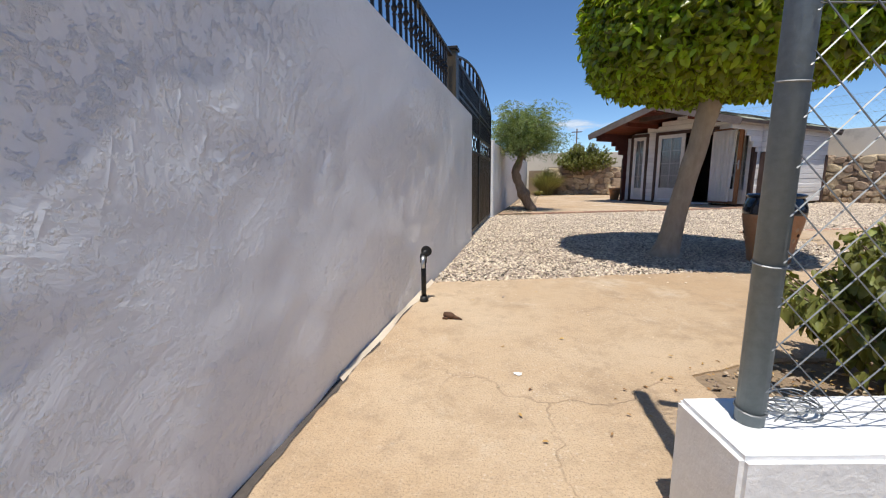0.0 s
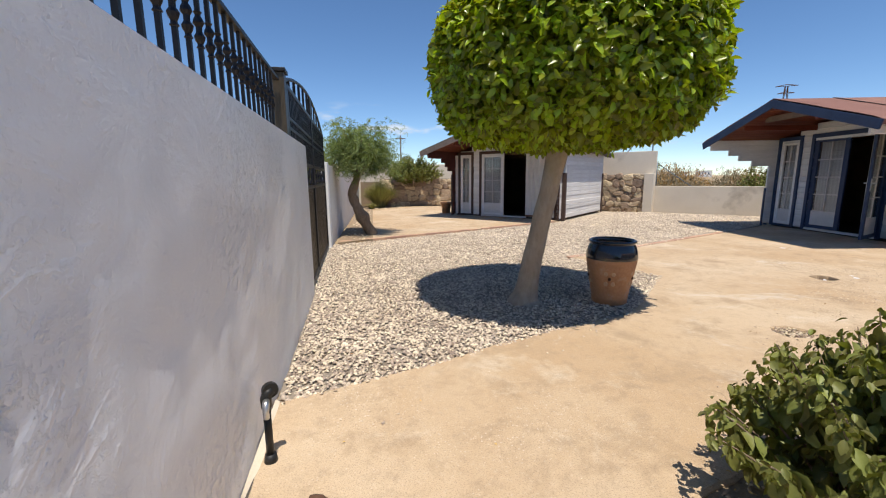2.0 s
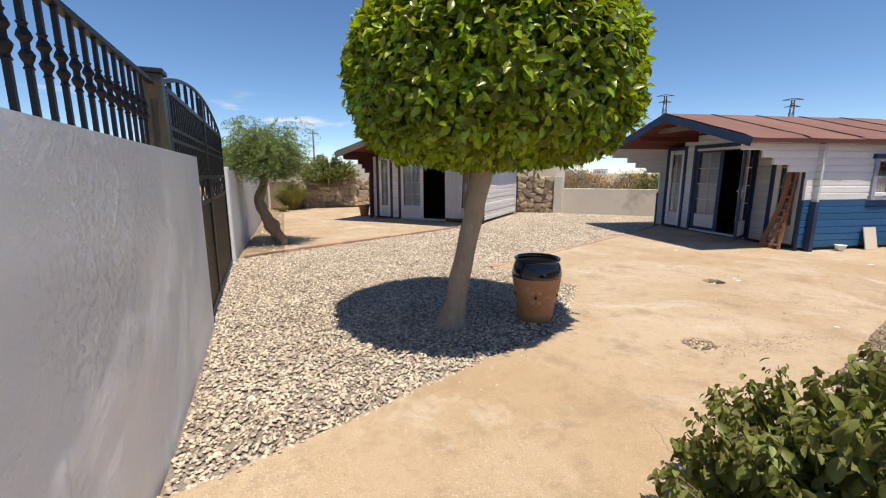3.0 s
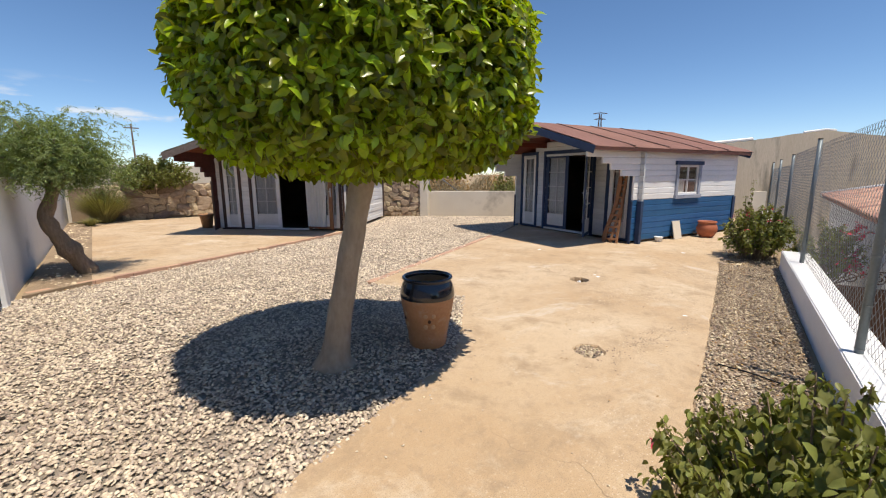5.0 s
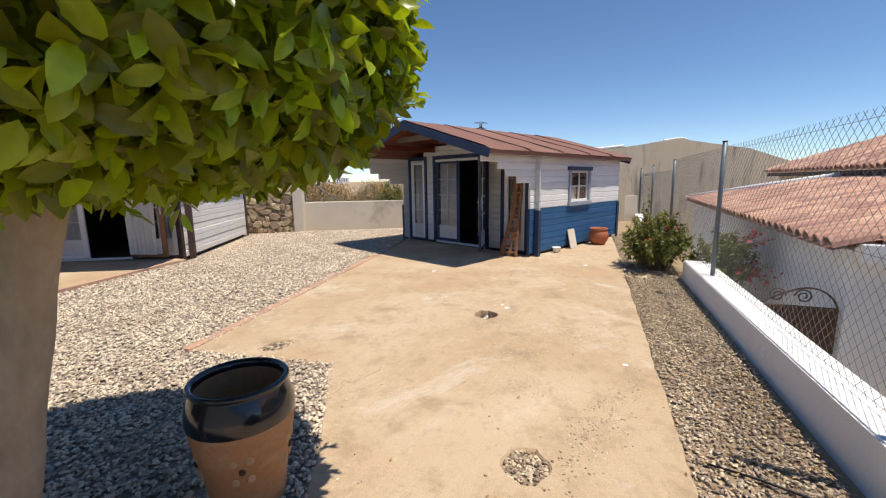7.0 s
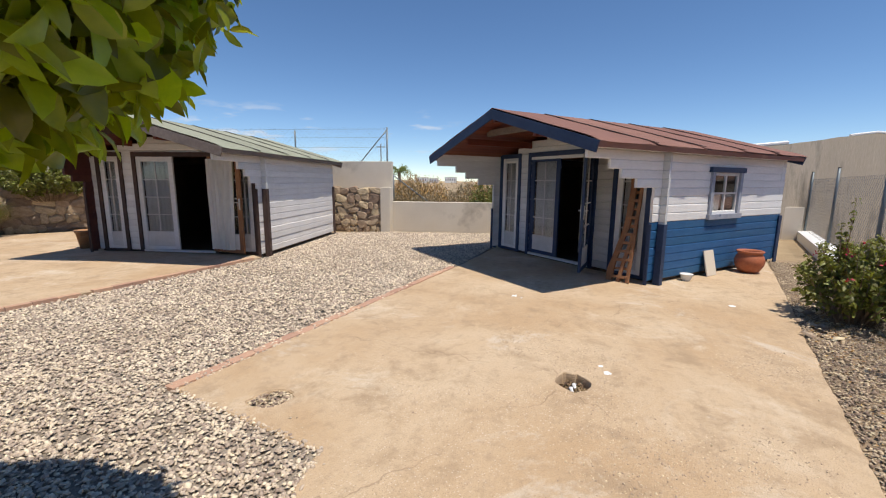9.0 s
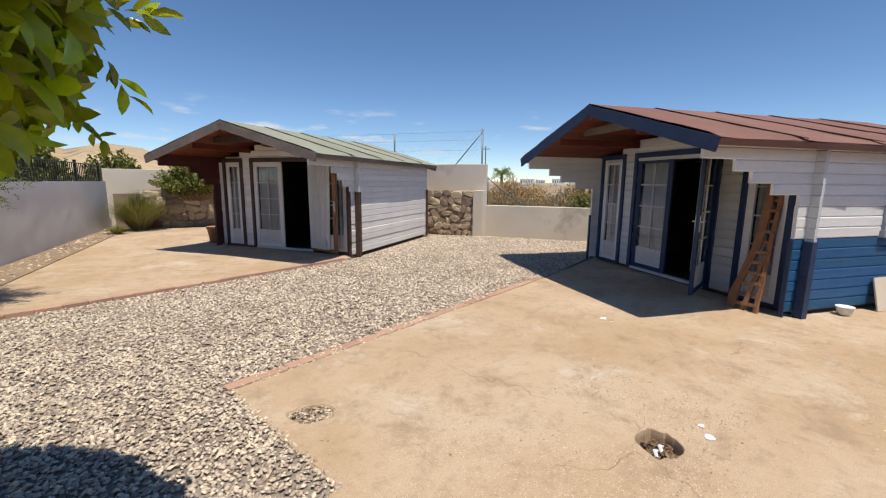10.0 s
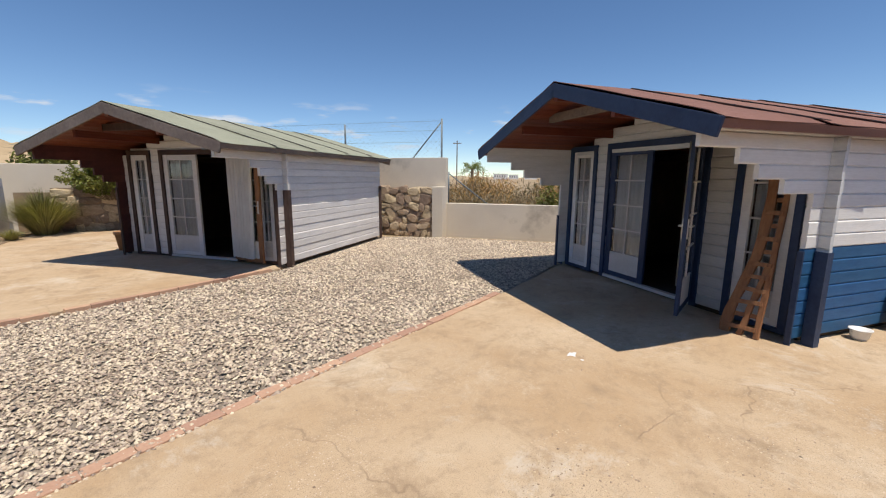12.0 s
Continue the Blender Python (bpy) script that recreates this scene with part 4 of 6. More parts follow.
        for p in (a - t * 0.4, b - t * 0.6):
            part("window_frame", box((p, -0.035, za), (p + t, 0.05, zb), 0.004), M["wornblue"], wd, "weathered grey-blue side board")
        part("head", box((a - t, -0.048, zb), (b + t, 0.05, zb + t), 0.004), M["navy"], wd)
        part("window_sill", box((a - t * 0.7, -0.060, za - t), (b + t * 0.7, 0.05, za), 0.004), M["wornblue"], wd)
        bm = bmesh.new()
        i0, i1 = a + t * 0.6, b - t * 0.6
        for p, q in ((i0, i0 + 0.05), (i1 - 0.05, i1), ((i0 + i1) / 2 - 0.02, (i0 + i1) / 2 + 0.02)):
            box((p, 0.0, za), (q, 0.035, zb), 0.003, bm)
        for p, q in ((za, za + 0.05), (zb - 0.05, zb), ((za + zb) / 2 - 0.015, (za + zb) / 2 + 0.015)):
            box((i0, 0.002, p), (i1, 0.033, q), 0.003, bm)
        part("sash", bm, M["sash"], wd, "pale wooden sash with a cross bar")
        part("pane", box((i0, 0.016, za), (i1, 0.020, zb)), M["glass"], wd).visible_shadow = False
        n = 20
        v = [(i0 + (i1 - i0) * 0.5 * i / n, 0.075 + 0.01 * math.sin(i * 1.7), z) for z in (za, za + (zb - za) * 0.48) for i in range(n + 1)]
        sheet("curtain", v, [(i, i + 1, n + 2 + i, n + 1 + i) for i in range(n)], M["curtain"], wd, "white half curtain behind one pane", True)
    return s, opened, half, front


pal_b = dict(trim="navy", barge="navy", eave="redroof", tie="greybarge", corner="navy", corner_h=0.93, corner_l=0.93, other=lambda z: "board_b", roof="redroof", roof_label="red-brown roofing felt sheet", leaf="navy", leaf_side="board_b", leaf_open="navy", open_curtain=True,
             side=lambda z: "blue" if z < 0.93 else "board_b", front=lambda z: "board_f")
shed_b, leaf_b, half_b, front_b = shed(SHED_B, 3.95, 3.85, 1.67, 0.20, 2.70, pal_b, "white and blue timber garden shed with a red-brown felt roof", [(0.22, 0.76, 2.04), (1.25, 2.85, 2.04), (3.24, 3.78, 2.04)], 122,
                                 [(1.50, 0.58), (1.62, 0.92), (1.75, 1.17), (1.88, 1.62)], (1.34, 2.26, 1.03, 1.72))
pal_a = dict(trim="brown", barge="greybarge", eave="greybarge", tie="brown", corner="brown", corner_h=1.36, corner_l=1.36, other=lambda z: "maroon", roof="greenroof", roof_label="faded green roofing felt sheet", leaf="board_a", leaf_side="board_a", leaf_open="oldwood", open_curtain=False,
             side=lambda z: "board_a", front=lambda z: "board_a")
shed_a, leaf_a, half_a, front_a = shed(SHED_A, 3.75, 3.72, 1.50, 0.22, 2.64, pal_a, "whitewashed timber garden shed with brown trim and green felt roof", [(0.20, 0.55, 1.98), (1.08, 2.68, 1.98), (3.06, 3.50, 1.98)], 166,
                                 [(1.45, 0.40), (1.57, 0.55), (1.70, 0.75), (1.83, 1.42)])
# curtain hung over the open leaf of the brown shed
n = 40
v = [(0.03 + 0.66 * i / n * (1.0 - 0.15 * (1 - z / 1.95) * (i / n)), 0.080 + 0.030 * math.sin(i * 1.05 + z) + 0.01 * math.sin(i * 2.7), z) for z in (0.14, 0.7, 1.3, 1.93) for i in range(n + 1)]
sheet("curtain", v, [(j * (n + 1) + i, j * (n + 1) + i + 1, (j + 1) * (n + 1) + i + 1, (j + 1) * (n + 1) + i) for j in range(3) for i in range(n)], M["curtain"], leaf_a, "long white curtain over the open leaf", True)


# ---- clipped round-headed tree ----
def clipped_tree():
    rng = np.random.default_rng(4)
    base = Vector((2.27, 4.12, 0))
    t = thing("tree", pose(*base), "clipped evergreen tree with a flat drum-shaped crown and bare trunk", "tree")
    pts = [(-0.015, 0.005, -0.05), (-0.012, 0.004, 0.03), (0.002, -0.004, 0.12), (0.045, -0.035, 0.45), (0.105, -0.105, 0.9), (0.16, -0.165, 1.3), (0.21, -0.22, 1.65), (0.245, -0.27, 1.95)]
    fine = []
    rad = []
    for i in range(40):
        u = i / 39 * (len(pts) - 1)
        k = min(int(u), len(pts) - 2)
        fine.append(Vector(pts[k]).lerp(Vector(pts[k + 1]), u - k))
        z = fine[-1].z
        rad.append(0.086 + 0.055 * math.exp(-max(z, 0) / 0.05) + 0.036 * math.exp(-max(z, 0) / 0.34) + 0.014 * math.exp(-abs(z - 1.6) / 0.2) + 0.004 * noise.noise((z * 4, 3, 1)))
    bm = tube(fine, rad, 18)
    for v in bm.verts:
        v.co += 0.008 * noise.noise_vector(v.co * 6)
    part("trunk", bm, M["bark"], t, "smooth grey-brown trunk leaning a little", True)
    c = Vector((0.20, -0.24, 2.185))
    for k in range(9):
        a = k * 0.7 + 0.2
        e = c + Vector((0.75 * math.cos(a), 0.75 * math.sin(a), rng.uniform(-0.25, 0.4)))
        s = Vector(pts[-2])
        mid = s.lerp(e, 0.5) + Vector((0, 0, -0.08))
        part("limb", tube([s, mid, e], [0.045, 0.03, 0.012], 7), M["bark"], t, smooth=True)
    n = 47000
    # a drum with rounded shoulders: places near its skin, thinning inwards
    R, H = 1.195, 0.655
    u = rng.normal(0, 1, (n, 3))
    u /= np.linalg.norm(u, axis=1)[:, None]
    p4 = 3.3
    k = (np.abs(np.hypot(u[:, 0], u[:, 1]) / R) ** p4 + np.abs(u[:, 2] / H) ** p4) ** (-1 / p4)
    skin = u * k[:, None]
    lump = np.array([noise.noise((x * 2.1, y * 2.1, z * 2.1 + 4)) + 0.6 * noise.noise((x * 5, y * 5, z * 5)) for x, y, z in skin])
    depth = np.abs(rng.normal(0, 0.095, n))
    at = skin * (0.995 + 0.062 * lump - depth)[:, None]
    stray = rng.random(n) < 0.012
    at[stray] *= 1.05
    nrm = np.stack([skin[:, 0] / R ** 2, skin[:, 1] / R ** 2, skin[:, 2] / H ** 2 * 0.7], 1)
    nrm /= np.linalg.norm(nrm, axis=1)[:, None]
    v, f = leaves(rng, at + np.array(c), nrm * 0.55 + (0, 0, 0.15), 0.084, 0.50, 0.10, 0.25, 0.75, nrm * 0.75 + (0, 0, 0.45), fine=True)
    n_in = 3000
    q = rng.normal(0, 1, (n_in, 3))
    q *= (rng.random(n_in) ** 0.4 / np.linalg.norm(q, axis=1))[:, None] * (R * 0.88, R * 0.88, H * 0.88)
    v2, f2 = leaves(rng, q + np.array(c), rng.normal(0, 1, (n_in, 3)), 0.10, 0.55, 0.2, 0.2, 0.4, fine=True)
    f = np.concatenate([f, f2 + len(v)])
    v = np.concatenate([v, v2])
    # young shoots that stand out of the clipping
    m = 45
    idx = rng.integers(0, n, m)
    vs, fs, off = [v], [f], len(v)
    for i in idx:
        d = nrm[i] * 0.8 + rng.normal(0, 0.35, 3) + (0, 0, 0.35)
        d /= np.linalg.norm(d)
        q = skin[i] * 1.02 + np.array(c)
        k2 = 7
        pl = q + d * np.linspace(0, 0.09, k2)[:, None]
        a, b = leaves(rng, pl, np.tile(d, (k2, 1)), 0.062, 0.42, 0.1, 0.25, 0.6, fine=True)
        vs.append(a), fs.append(b + off)
        off += len(a)
    tri_mesh("crown", np.concatenate(vs), np.concatenate(fs), M["leaf"], t, "dense glossy bright-green leaves clipped to a drum", True)


clipped_tree()


# ---- large glazed pot ----
def big_pot():
    t = thing("flower_pot", pose(3.035, 3.77, -0.005, 0, 0, 0), "large terracotta pot with black-blue glazed shoulder, empty", "pot")
    prof = [(0.0, 0.0), (0.158, 0.0), (0.166, 0.010), (0.170, 0.050), (0.176, 0.062), (0.173, 0.072), (0.189, 0.17), (0.213, 0.30), (0.217, 0.306), (0.217, 0.316), (0.231, 0.39), (0.240, 0.455)]
    part("body", turned(prof, 40), M["terracotta"], t, "matt terracotta body", True)
    prof = [(0.2405, 0.453), (0.243, 0.47), (0.240, 0.510), (0.226, 0.562), (0.210, 0.596), (0.207, 0.604), (0.218, 0.610), (0.225, 0.619), (0.223, 0.630), (0.212, 0.636), (0.200, 0.632), (0.192, 0.618), (0.193, 0.594)]
    part("shoulder", turned(prof, 40), M["glaze"], t, "shiny black-blue glazed shoulder and rim", True)
    prof = [(0.193, 0.596), (0.215, 0.54), (0.222, 0.45), (0.200, 0.30), (0.173, 0.15), (0.155, 0.06), (0.0, 0.05)]
    part("inside", turned(prof, 40), M["terracotta"], t, smooth=True)

    def blob(a, z, r, mat, nm, flat=0.006):
        rad = 0.171 + (0.240 - 0.171) * max(0, min(1, (z - 0.06) / 0.40))
        bm = bmesh.new()
        bmesh.ops.create_uvsphere(bm, u_segments=10, v_segments=6, radius=1.0)
        o = part(nm, bm, M[mat], t, smooth=True)
        o.matrix_basis = pose(0, 0, z, 0, 0, math.degrees(a)) @ pose(rad, 0, 0, 0, 8, 0) @ Matrix.Diagonal((flat, r, r * 1.15, 1))
    for k in range(5):
        a = 2 * math.pi * k / 5 - 2.4
        blob(a, 0.275, 0.015, "rust", "flower_centre", 0.012)
        for da, dz in ((0.16, 0.05), (-0.16, 0.05), (0.16, -0.05), (-0.16, -0.05)):
            blob(a + da, 0.275 + dz, 0.020, "slip", "petal")


big_pot()


# ---- gravel ----
rng = np.random.default_rng(11)
NEAR = [(WALL(3.06) + 0.02, 3.06), (0.7, 3.14), (1.7, 3.29), (2.94, 3.38), (4.45, 4.28), (4.27, 5.70), (5.6, 5.93), (5.0, 9.0), (4.0, 9.3), (1.0, 8.7), (0.66, 8.45), (0.06, 5.46), (WALL(5.4) + 0.02, 5.4)]
px, py = scatter(rng, NEAR, 2100)
v, f = stones(rng, px, py, rng.uniform(-0.014, 0.002, len(px)), 0.0165)
tagged(tri_mesh("gravel", v, f, M["pebble"]), "pale beige angular gravel round the clipped tree", "gravel", kind="stuff")
FAR = [(5.6, 5.93), (9.3, 6.58), (11.5, 7.1), (13.9, 8.3), (12.4, 10.95), (11.2, 12.1), (7.6, 10.05), (4.9, 9.45), (4.0, 9.3), (5.0, 9.0)]
px, py = scatter(rng, FAR, 1150)
v, f = stones(rng, px, py, rng.uniform(-0.014, 0.002, len(px)), 0.021)
tagged(tri_mesh("gravel", v, f, M["pebble"]), "pale grey gravel between the two sheds", "gravel", kind="stuff")
px, py = scatter(rng, [(1.0, 1.0), (13.6, 0.93), (13.6, 1.84), (8.6, 1.77), (5.3, 1.71), (1.3, 1.66), (1.02, 1.56)], 3000)
keep = rng.random(len(px)) < np.clip((px - 1.4) / 1.2, 0.15, 1.0)
v, f = stones(rng, px[keep], py[keep], rng.uniform(-0.02, 0.0, keep.sum()), 0.0125, 0.36)
tagged(tri_mesh("gravel", v, f, M["chips"]), "dull brown stone chippings along the low wall", "gravel", kind="stuff")
# larger loose stones at the foot of the bush and gritty patches on the slab
px, py = scatter(rng, [(8.3, 1.35), (10.4, 1.4), (10.6, 1.82), (8.3, 1.76)], 26)
v, f = stones(rng, px, py, 0.0, 0.062, 0.5)
tagged(tri_mesh("rubble", v, f, M["chips"]), "broken stones at the foot of the bush", "stones", kind="stuff")
px, py = scatter(rng, [(4.6, 1.8), (8.2, 1.85), (8.0, 3.2), (6.9, 4.4), (5.2, 4.4), (4.3, 3.2)], 1900)
keep = np.array([noise.noise((x * 1.3, y * 1.3, 2)) + 0.5 * noise.noise((x * 4, y * 4, 5)) for x, y in zip(px, py)]) > rng.uniform(-0.1, 0.6, len(px))
keep &= ~(np.hypot(px - 6.11, py - 3.38) < 0.19)
v, f = stones(rng, px[keep], py[keep], 0.0, 0.0062, 0.6)
tagged(tri_mesh("grit", v, f, M["grit"]), "sandy grit worn out of the slab", "grit", kind="stuff")
px, py = rng.normal(4.15, 0.38, 420), rng.normal(2.18, 0.09, 420)
keep = (np.hypot(px - 3.71, py - 2.52) > 0.18) & (py > 1.75)
v, f = stones(rng, px[keep], (py + (4.15 - px) * 0.35)[keep], 0.0, 0.008, 0.5)
tagged(tri_mesh("grit", v, f, M["chips"]), "trail of stone chips from the hole to the strip", "grit", kind="stuff")
px, py = scatter(rng, [(1.3, 8.9), (1.8, 9.0), (4.25, 18.5), (3.7, 18.7)], 120)
v, f = stones(rng, px, py, rng.uniform(0.01, 0.03, len(px)), 0.035)
tagged(tri_mesh("rubble", v, f, M["chips"]), "loose stones in the dirt along the wall", "stones", kind="stuff")
# stray stones kicked onto the slab
px, py = scatter(rng, [(0.0, 2.6), (3.0, 3.0), (4.6, 4.2), (4.4, 5.5), (4.2, 4.3), (2.9, 3.35), (0.0, 3.05)], 16)
v, f = stones(rng, px, py, 0.004, 0.010)
tagged(tri_mesh("gravel", v, f, M["pebble"]), "stray gravel stones scattered on the slab", "gravel", kind="stuff")
px, py = scatter(rng, [(-0.3, 1.2), (3.3, 1.75), (11, 1.9), (9.8, 6.2), (4.5, 5.0)], 3.0)
v, f = stones(rng, px, py, 0.003, 0.008)
tagged(tri_mesh("grit", v, f, M["chips"]), "bits of grit and dead leaf on the slab", "grit", kind="stuff")


# ---- terracotta kerbs ----
def kerb(line, piece, w, h, label, top=0.012):
    k = thing("kerb", pose(0, 0, 0), label, "kerb", kind="structure")
    rngk = random.Random(5)
    metal = bpy.data.meshes.new("brick")
    bmk = box((0, 0, -h), (piece - 0.006, w, 0), 0.006)
    bmk.to_mesh(metal)
    bmk.free()
    metal.materials.append(M["kerb"])
    for p, q in zip(line, line[1:]):
        m, ln = run(p, q)
        for i in range(int(ln / piece)):
            share("brick", metal, k, m @ pose(i * piece, rngk.uniform(-0.006, 0.006), top + rngk.uniform(-0.005, 0.004), rngk.uniform(-1, 1), rngk.uniform(-0.8, 0.8), rngk.uniform(-0.7, 0.7)))


kerb([(1.22, 8.86), (4.73, 9.46), (7.52, 10.08)], 0.245, 0.085, 0.10, "row of terracotta edging bricks along the patio", 0.035)
kerb([(4.225, 5.72), (9.27, 6.555)], 0.25, 0.10, 0.09, "row of terracotta edging bricks along the slab", 0.010)


# ---- holes in the slab ----
def pit(x, y, rx, ry, turn, deep, label, leafy):
    t = thing("drain_hole", pose(x, y, -deep), label, "hole")
    r = np.random.default_rng(int(x * 10))
    bm = bmesh.new()
    lv = []
    for s, z in ((1.0, 0.0), (0.965, -0.006), (0.93, -0.35 * deep - 0.004), (0.90, -deep - 0.012)):
        lv.append([bm.verts.new((px - x, py - y, z + deep - (0.004 * abs(noise.noise((px * 30, py * 30, z))) if z < 0 else 0))) for px, py in pit_ring(x, y, rx, ry, turn, s)])
    n = len(lv[0])
    for p, q in zip(lv, lv[1:]):
        for k in range(n):
            bm.faces.new((p[k], p[(k + 1) % n], q[(k + 1) % n], q[k]))
    part("rim", bm, M["concrete"], t, "broken concrete rim")
    bm = bmesh.new()
    bm.faces.new([bm.verts.new((px - x, py - y, -0.008)) for px, py in pit_ring(x, y, rx, ry, turn, 0.96)])
    part("bed", bm, M["soil"], t)
    m = 90 if leafy else 210
    a, q = r.uniform(0, 6.283, m), np.sqrt(r.random(m)) * (0.80 if leafy else 0.93)
    ca, sa = math.cos(math.radians(turn)), math.sin(math.radians(turn))
    u, w = q * rx * np.cos(a), q * ry * np.sin(a)
    v, f = stones(r, u * ca - w * sa, u * sa + w * ca, r.uniform(-0.006, 0.004, m), 0.016, 0.4)
    tagged(tri_mesh("fill", v, f, M["chips"], t), "loose stones in the hole")
    if leafy:
        k = 170
        a, q = r.uniform(0, 6.283, k), np.sqrt(r.random(k)) * 0.76
        p = np.stack([q * rx * np.cos(a), q * ry * np.sin(a), r.uniform(0.004, 0.045, k)], 1)
        v, f = leaves(r, p, r.normal(0, 1, (k, 3)) * (1, 1, 0.35), 0.045, 0.42, 0.2, 0.4, 0.4)
        tagged(tri_mesh("dead_leaves", v, f, M["deadleaf"], t), "curled brown dead leaves")
    return t


for spec, label, leafy in zip(PITS, ("deep round drain hole with stones and dead leaves", "round hole in the slab filled with gravel", "shallow round hole in the slab filled with gravel"), (True, False, False)):
    pit(*spec, label, leafy)
bm = bmesh.new()
for q in range(2):
    tube([(6.02 + 0.07 * q, 3.35, -0.040), (6.06 + 0.07 * q, 3.38, -0.030), (6.09 + 0.07 * q, 3.37, -0.038)], [0.010, 0.014, 0.006], 6, bm)
tagged(part("paper_scrap", bm, M["white"]), "crumpled white paper scrap in the drain hole", "litter")


def smear(x, y, r, seed):
    n = 22
    bm = bmesh.new()
    k = [0.6 + 0.5 * abs(noise.noise((seed, math.cos(6.283 * i / n) * 1.5, math.sin(6.283 * i / n) * 1.5))) * 2 for i in range(n)]
    bm.faces.new([bm.verts.new((r * k[i] * math.cos(6.283 * i / n), 0.8 * r * k[i] * math.sin(6.283 * i / n), 0.0045)) for i in range(n)])
    o = part("paint_splash", bm, M["white"])
    o.location = (x, y, 0)
    tagged(o, "dried splash of white paint on the slab", "paint splash", "paint splashes")


for k, (x, y, r) in enumerate([(8.06, 4.82, 0.055), (6.42, 3.20, 0.045), (6.52, 3.28, 0.03), (8.02, 4.70, 0.02), (5.2, 1.95, 0.03), (0.28, 1.55, 0.02), (9.3, 2.4, 0.06)]):
    smear(x, y, r, k * 3.1)


# ---- iron railing and gate ----
def railing(p, q, z0, z1, spacing, knot, label, off):
    m, ln = run(p, q, z0)
    t = thing("railing", m @ pose(0, off, 0), label, "railing")
    h = z1 - z0
    part("top_rail", box((0, -0.02, h - 0.022), (ln, 0.02, h), 0.004), M["iron"], t)
    part("bottom_rail", box((0, -0.012, 0.03), (ln, 0.012, 0.045), 0.002), M["iron"], t) if not knot else None
    bm = box((-0.008, -0.008, -0.02), (0.008, 0.008, h - 0.02), 0.0)
    if knot:
        zc = h * 0.50
        prof = [(0.008, zc - 0.085), (0.018, zc - 0.078), (0.010, zc - 0.064), (0.020, zc - 0.045), (0.024, zc - 0.03), (0.013, zc - 0.012), (0.013, zc + 0.012), (0.024, zc + 0.03), (0.020, zc + 0.045), (0.010, zc + 0.064), (0.018, zc + 0.078), (0.008, zc + 0.085)]
        turned([(r * 0.85, zc + (z - zc) * 0.8) for r, z in prof], 8, bm)
    me = bpy.data.meshes.new("baluster")
    bm.to_mesh(me)
    bm.free()
    me.materials.append(M["iron"])
    for i in range(1, int(ln / spacing)):
        share("baluster", me, t, pose(i * spacing, 0, 0))
    return t


railing((WALL(-2.0), -2.0), (WALL(4.24), 4.24), 1.585, 2.0, 0.118, True, "black wrought-iron railing with knotted balusters on the white wall", 0.055)
gp = thing("gate_post", run((WALL(4.33), 4.33), (WALL(5), 5), 1.58)[0] @ pose(0, 0.065, 0), "square dark iron gate post on the wall end", "post")
part("shaft", box((-0.06, -0.06, -0.02), (0.06, 0.06, 0.47), 0.005), M["bronze"], gp)
part("cap", box((-0.075, -0.075, 0.47), (0.075, 0.075, 0.50), 0.006), M["iron"], gp)


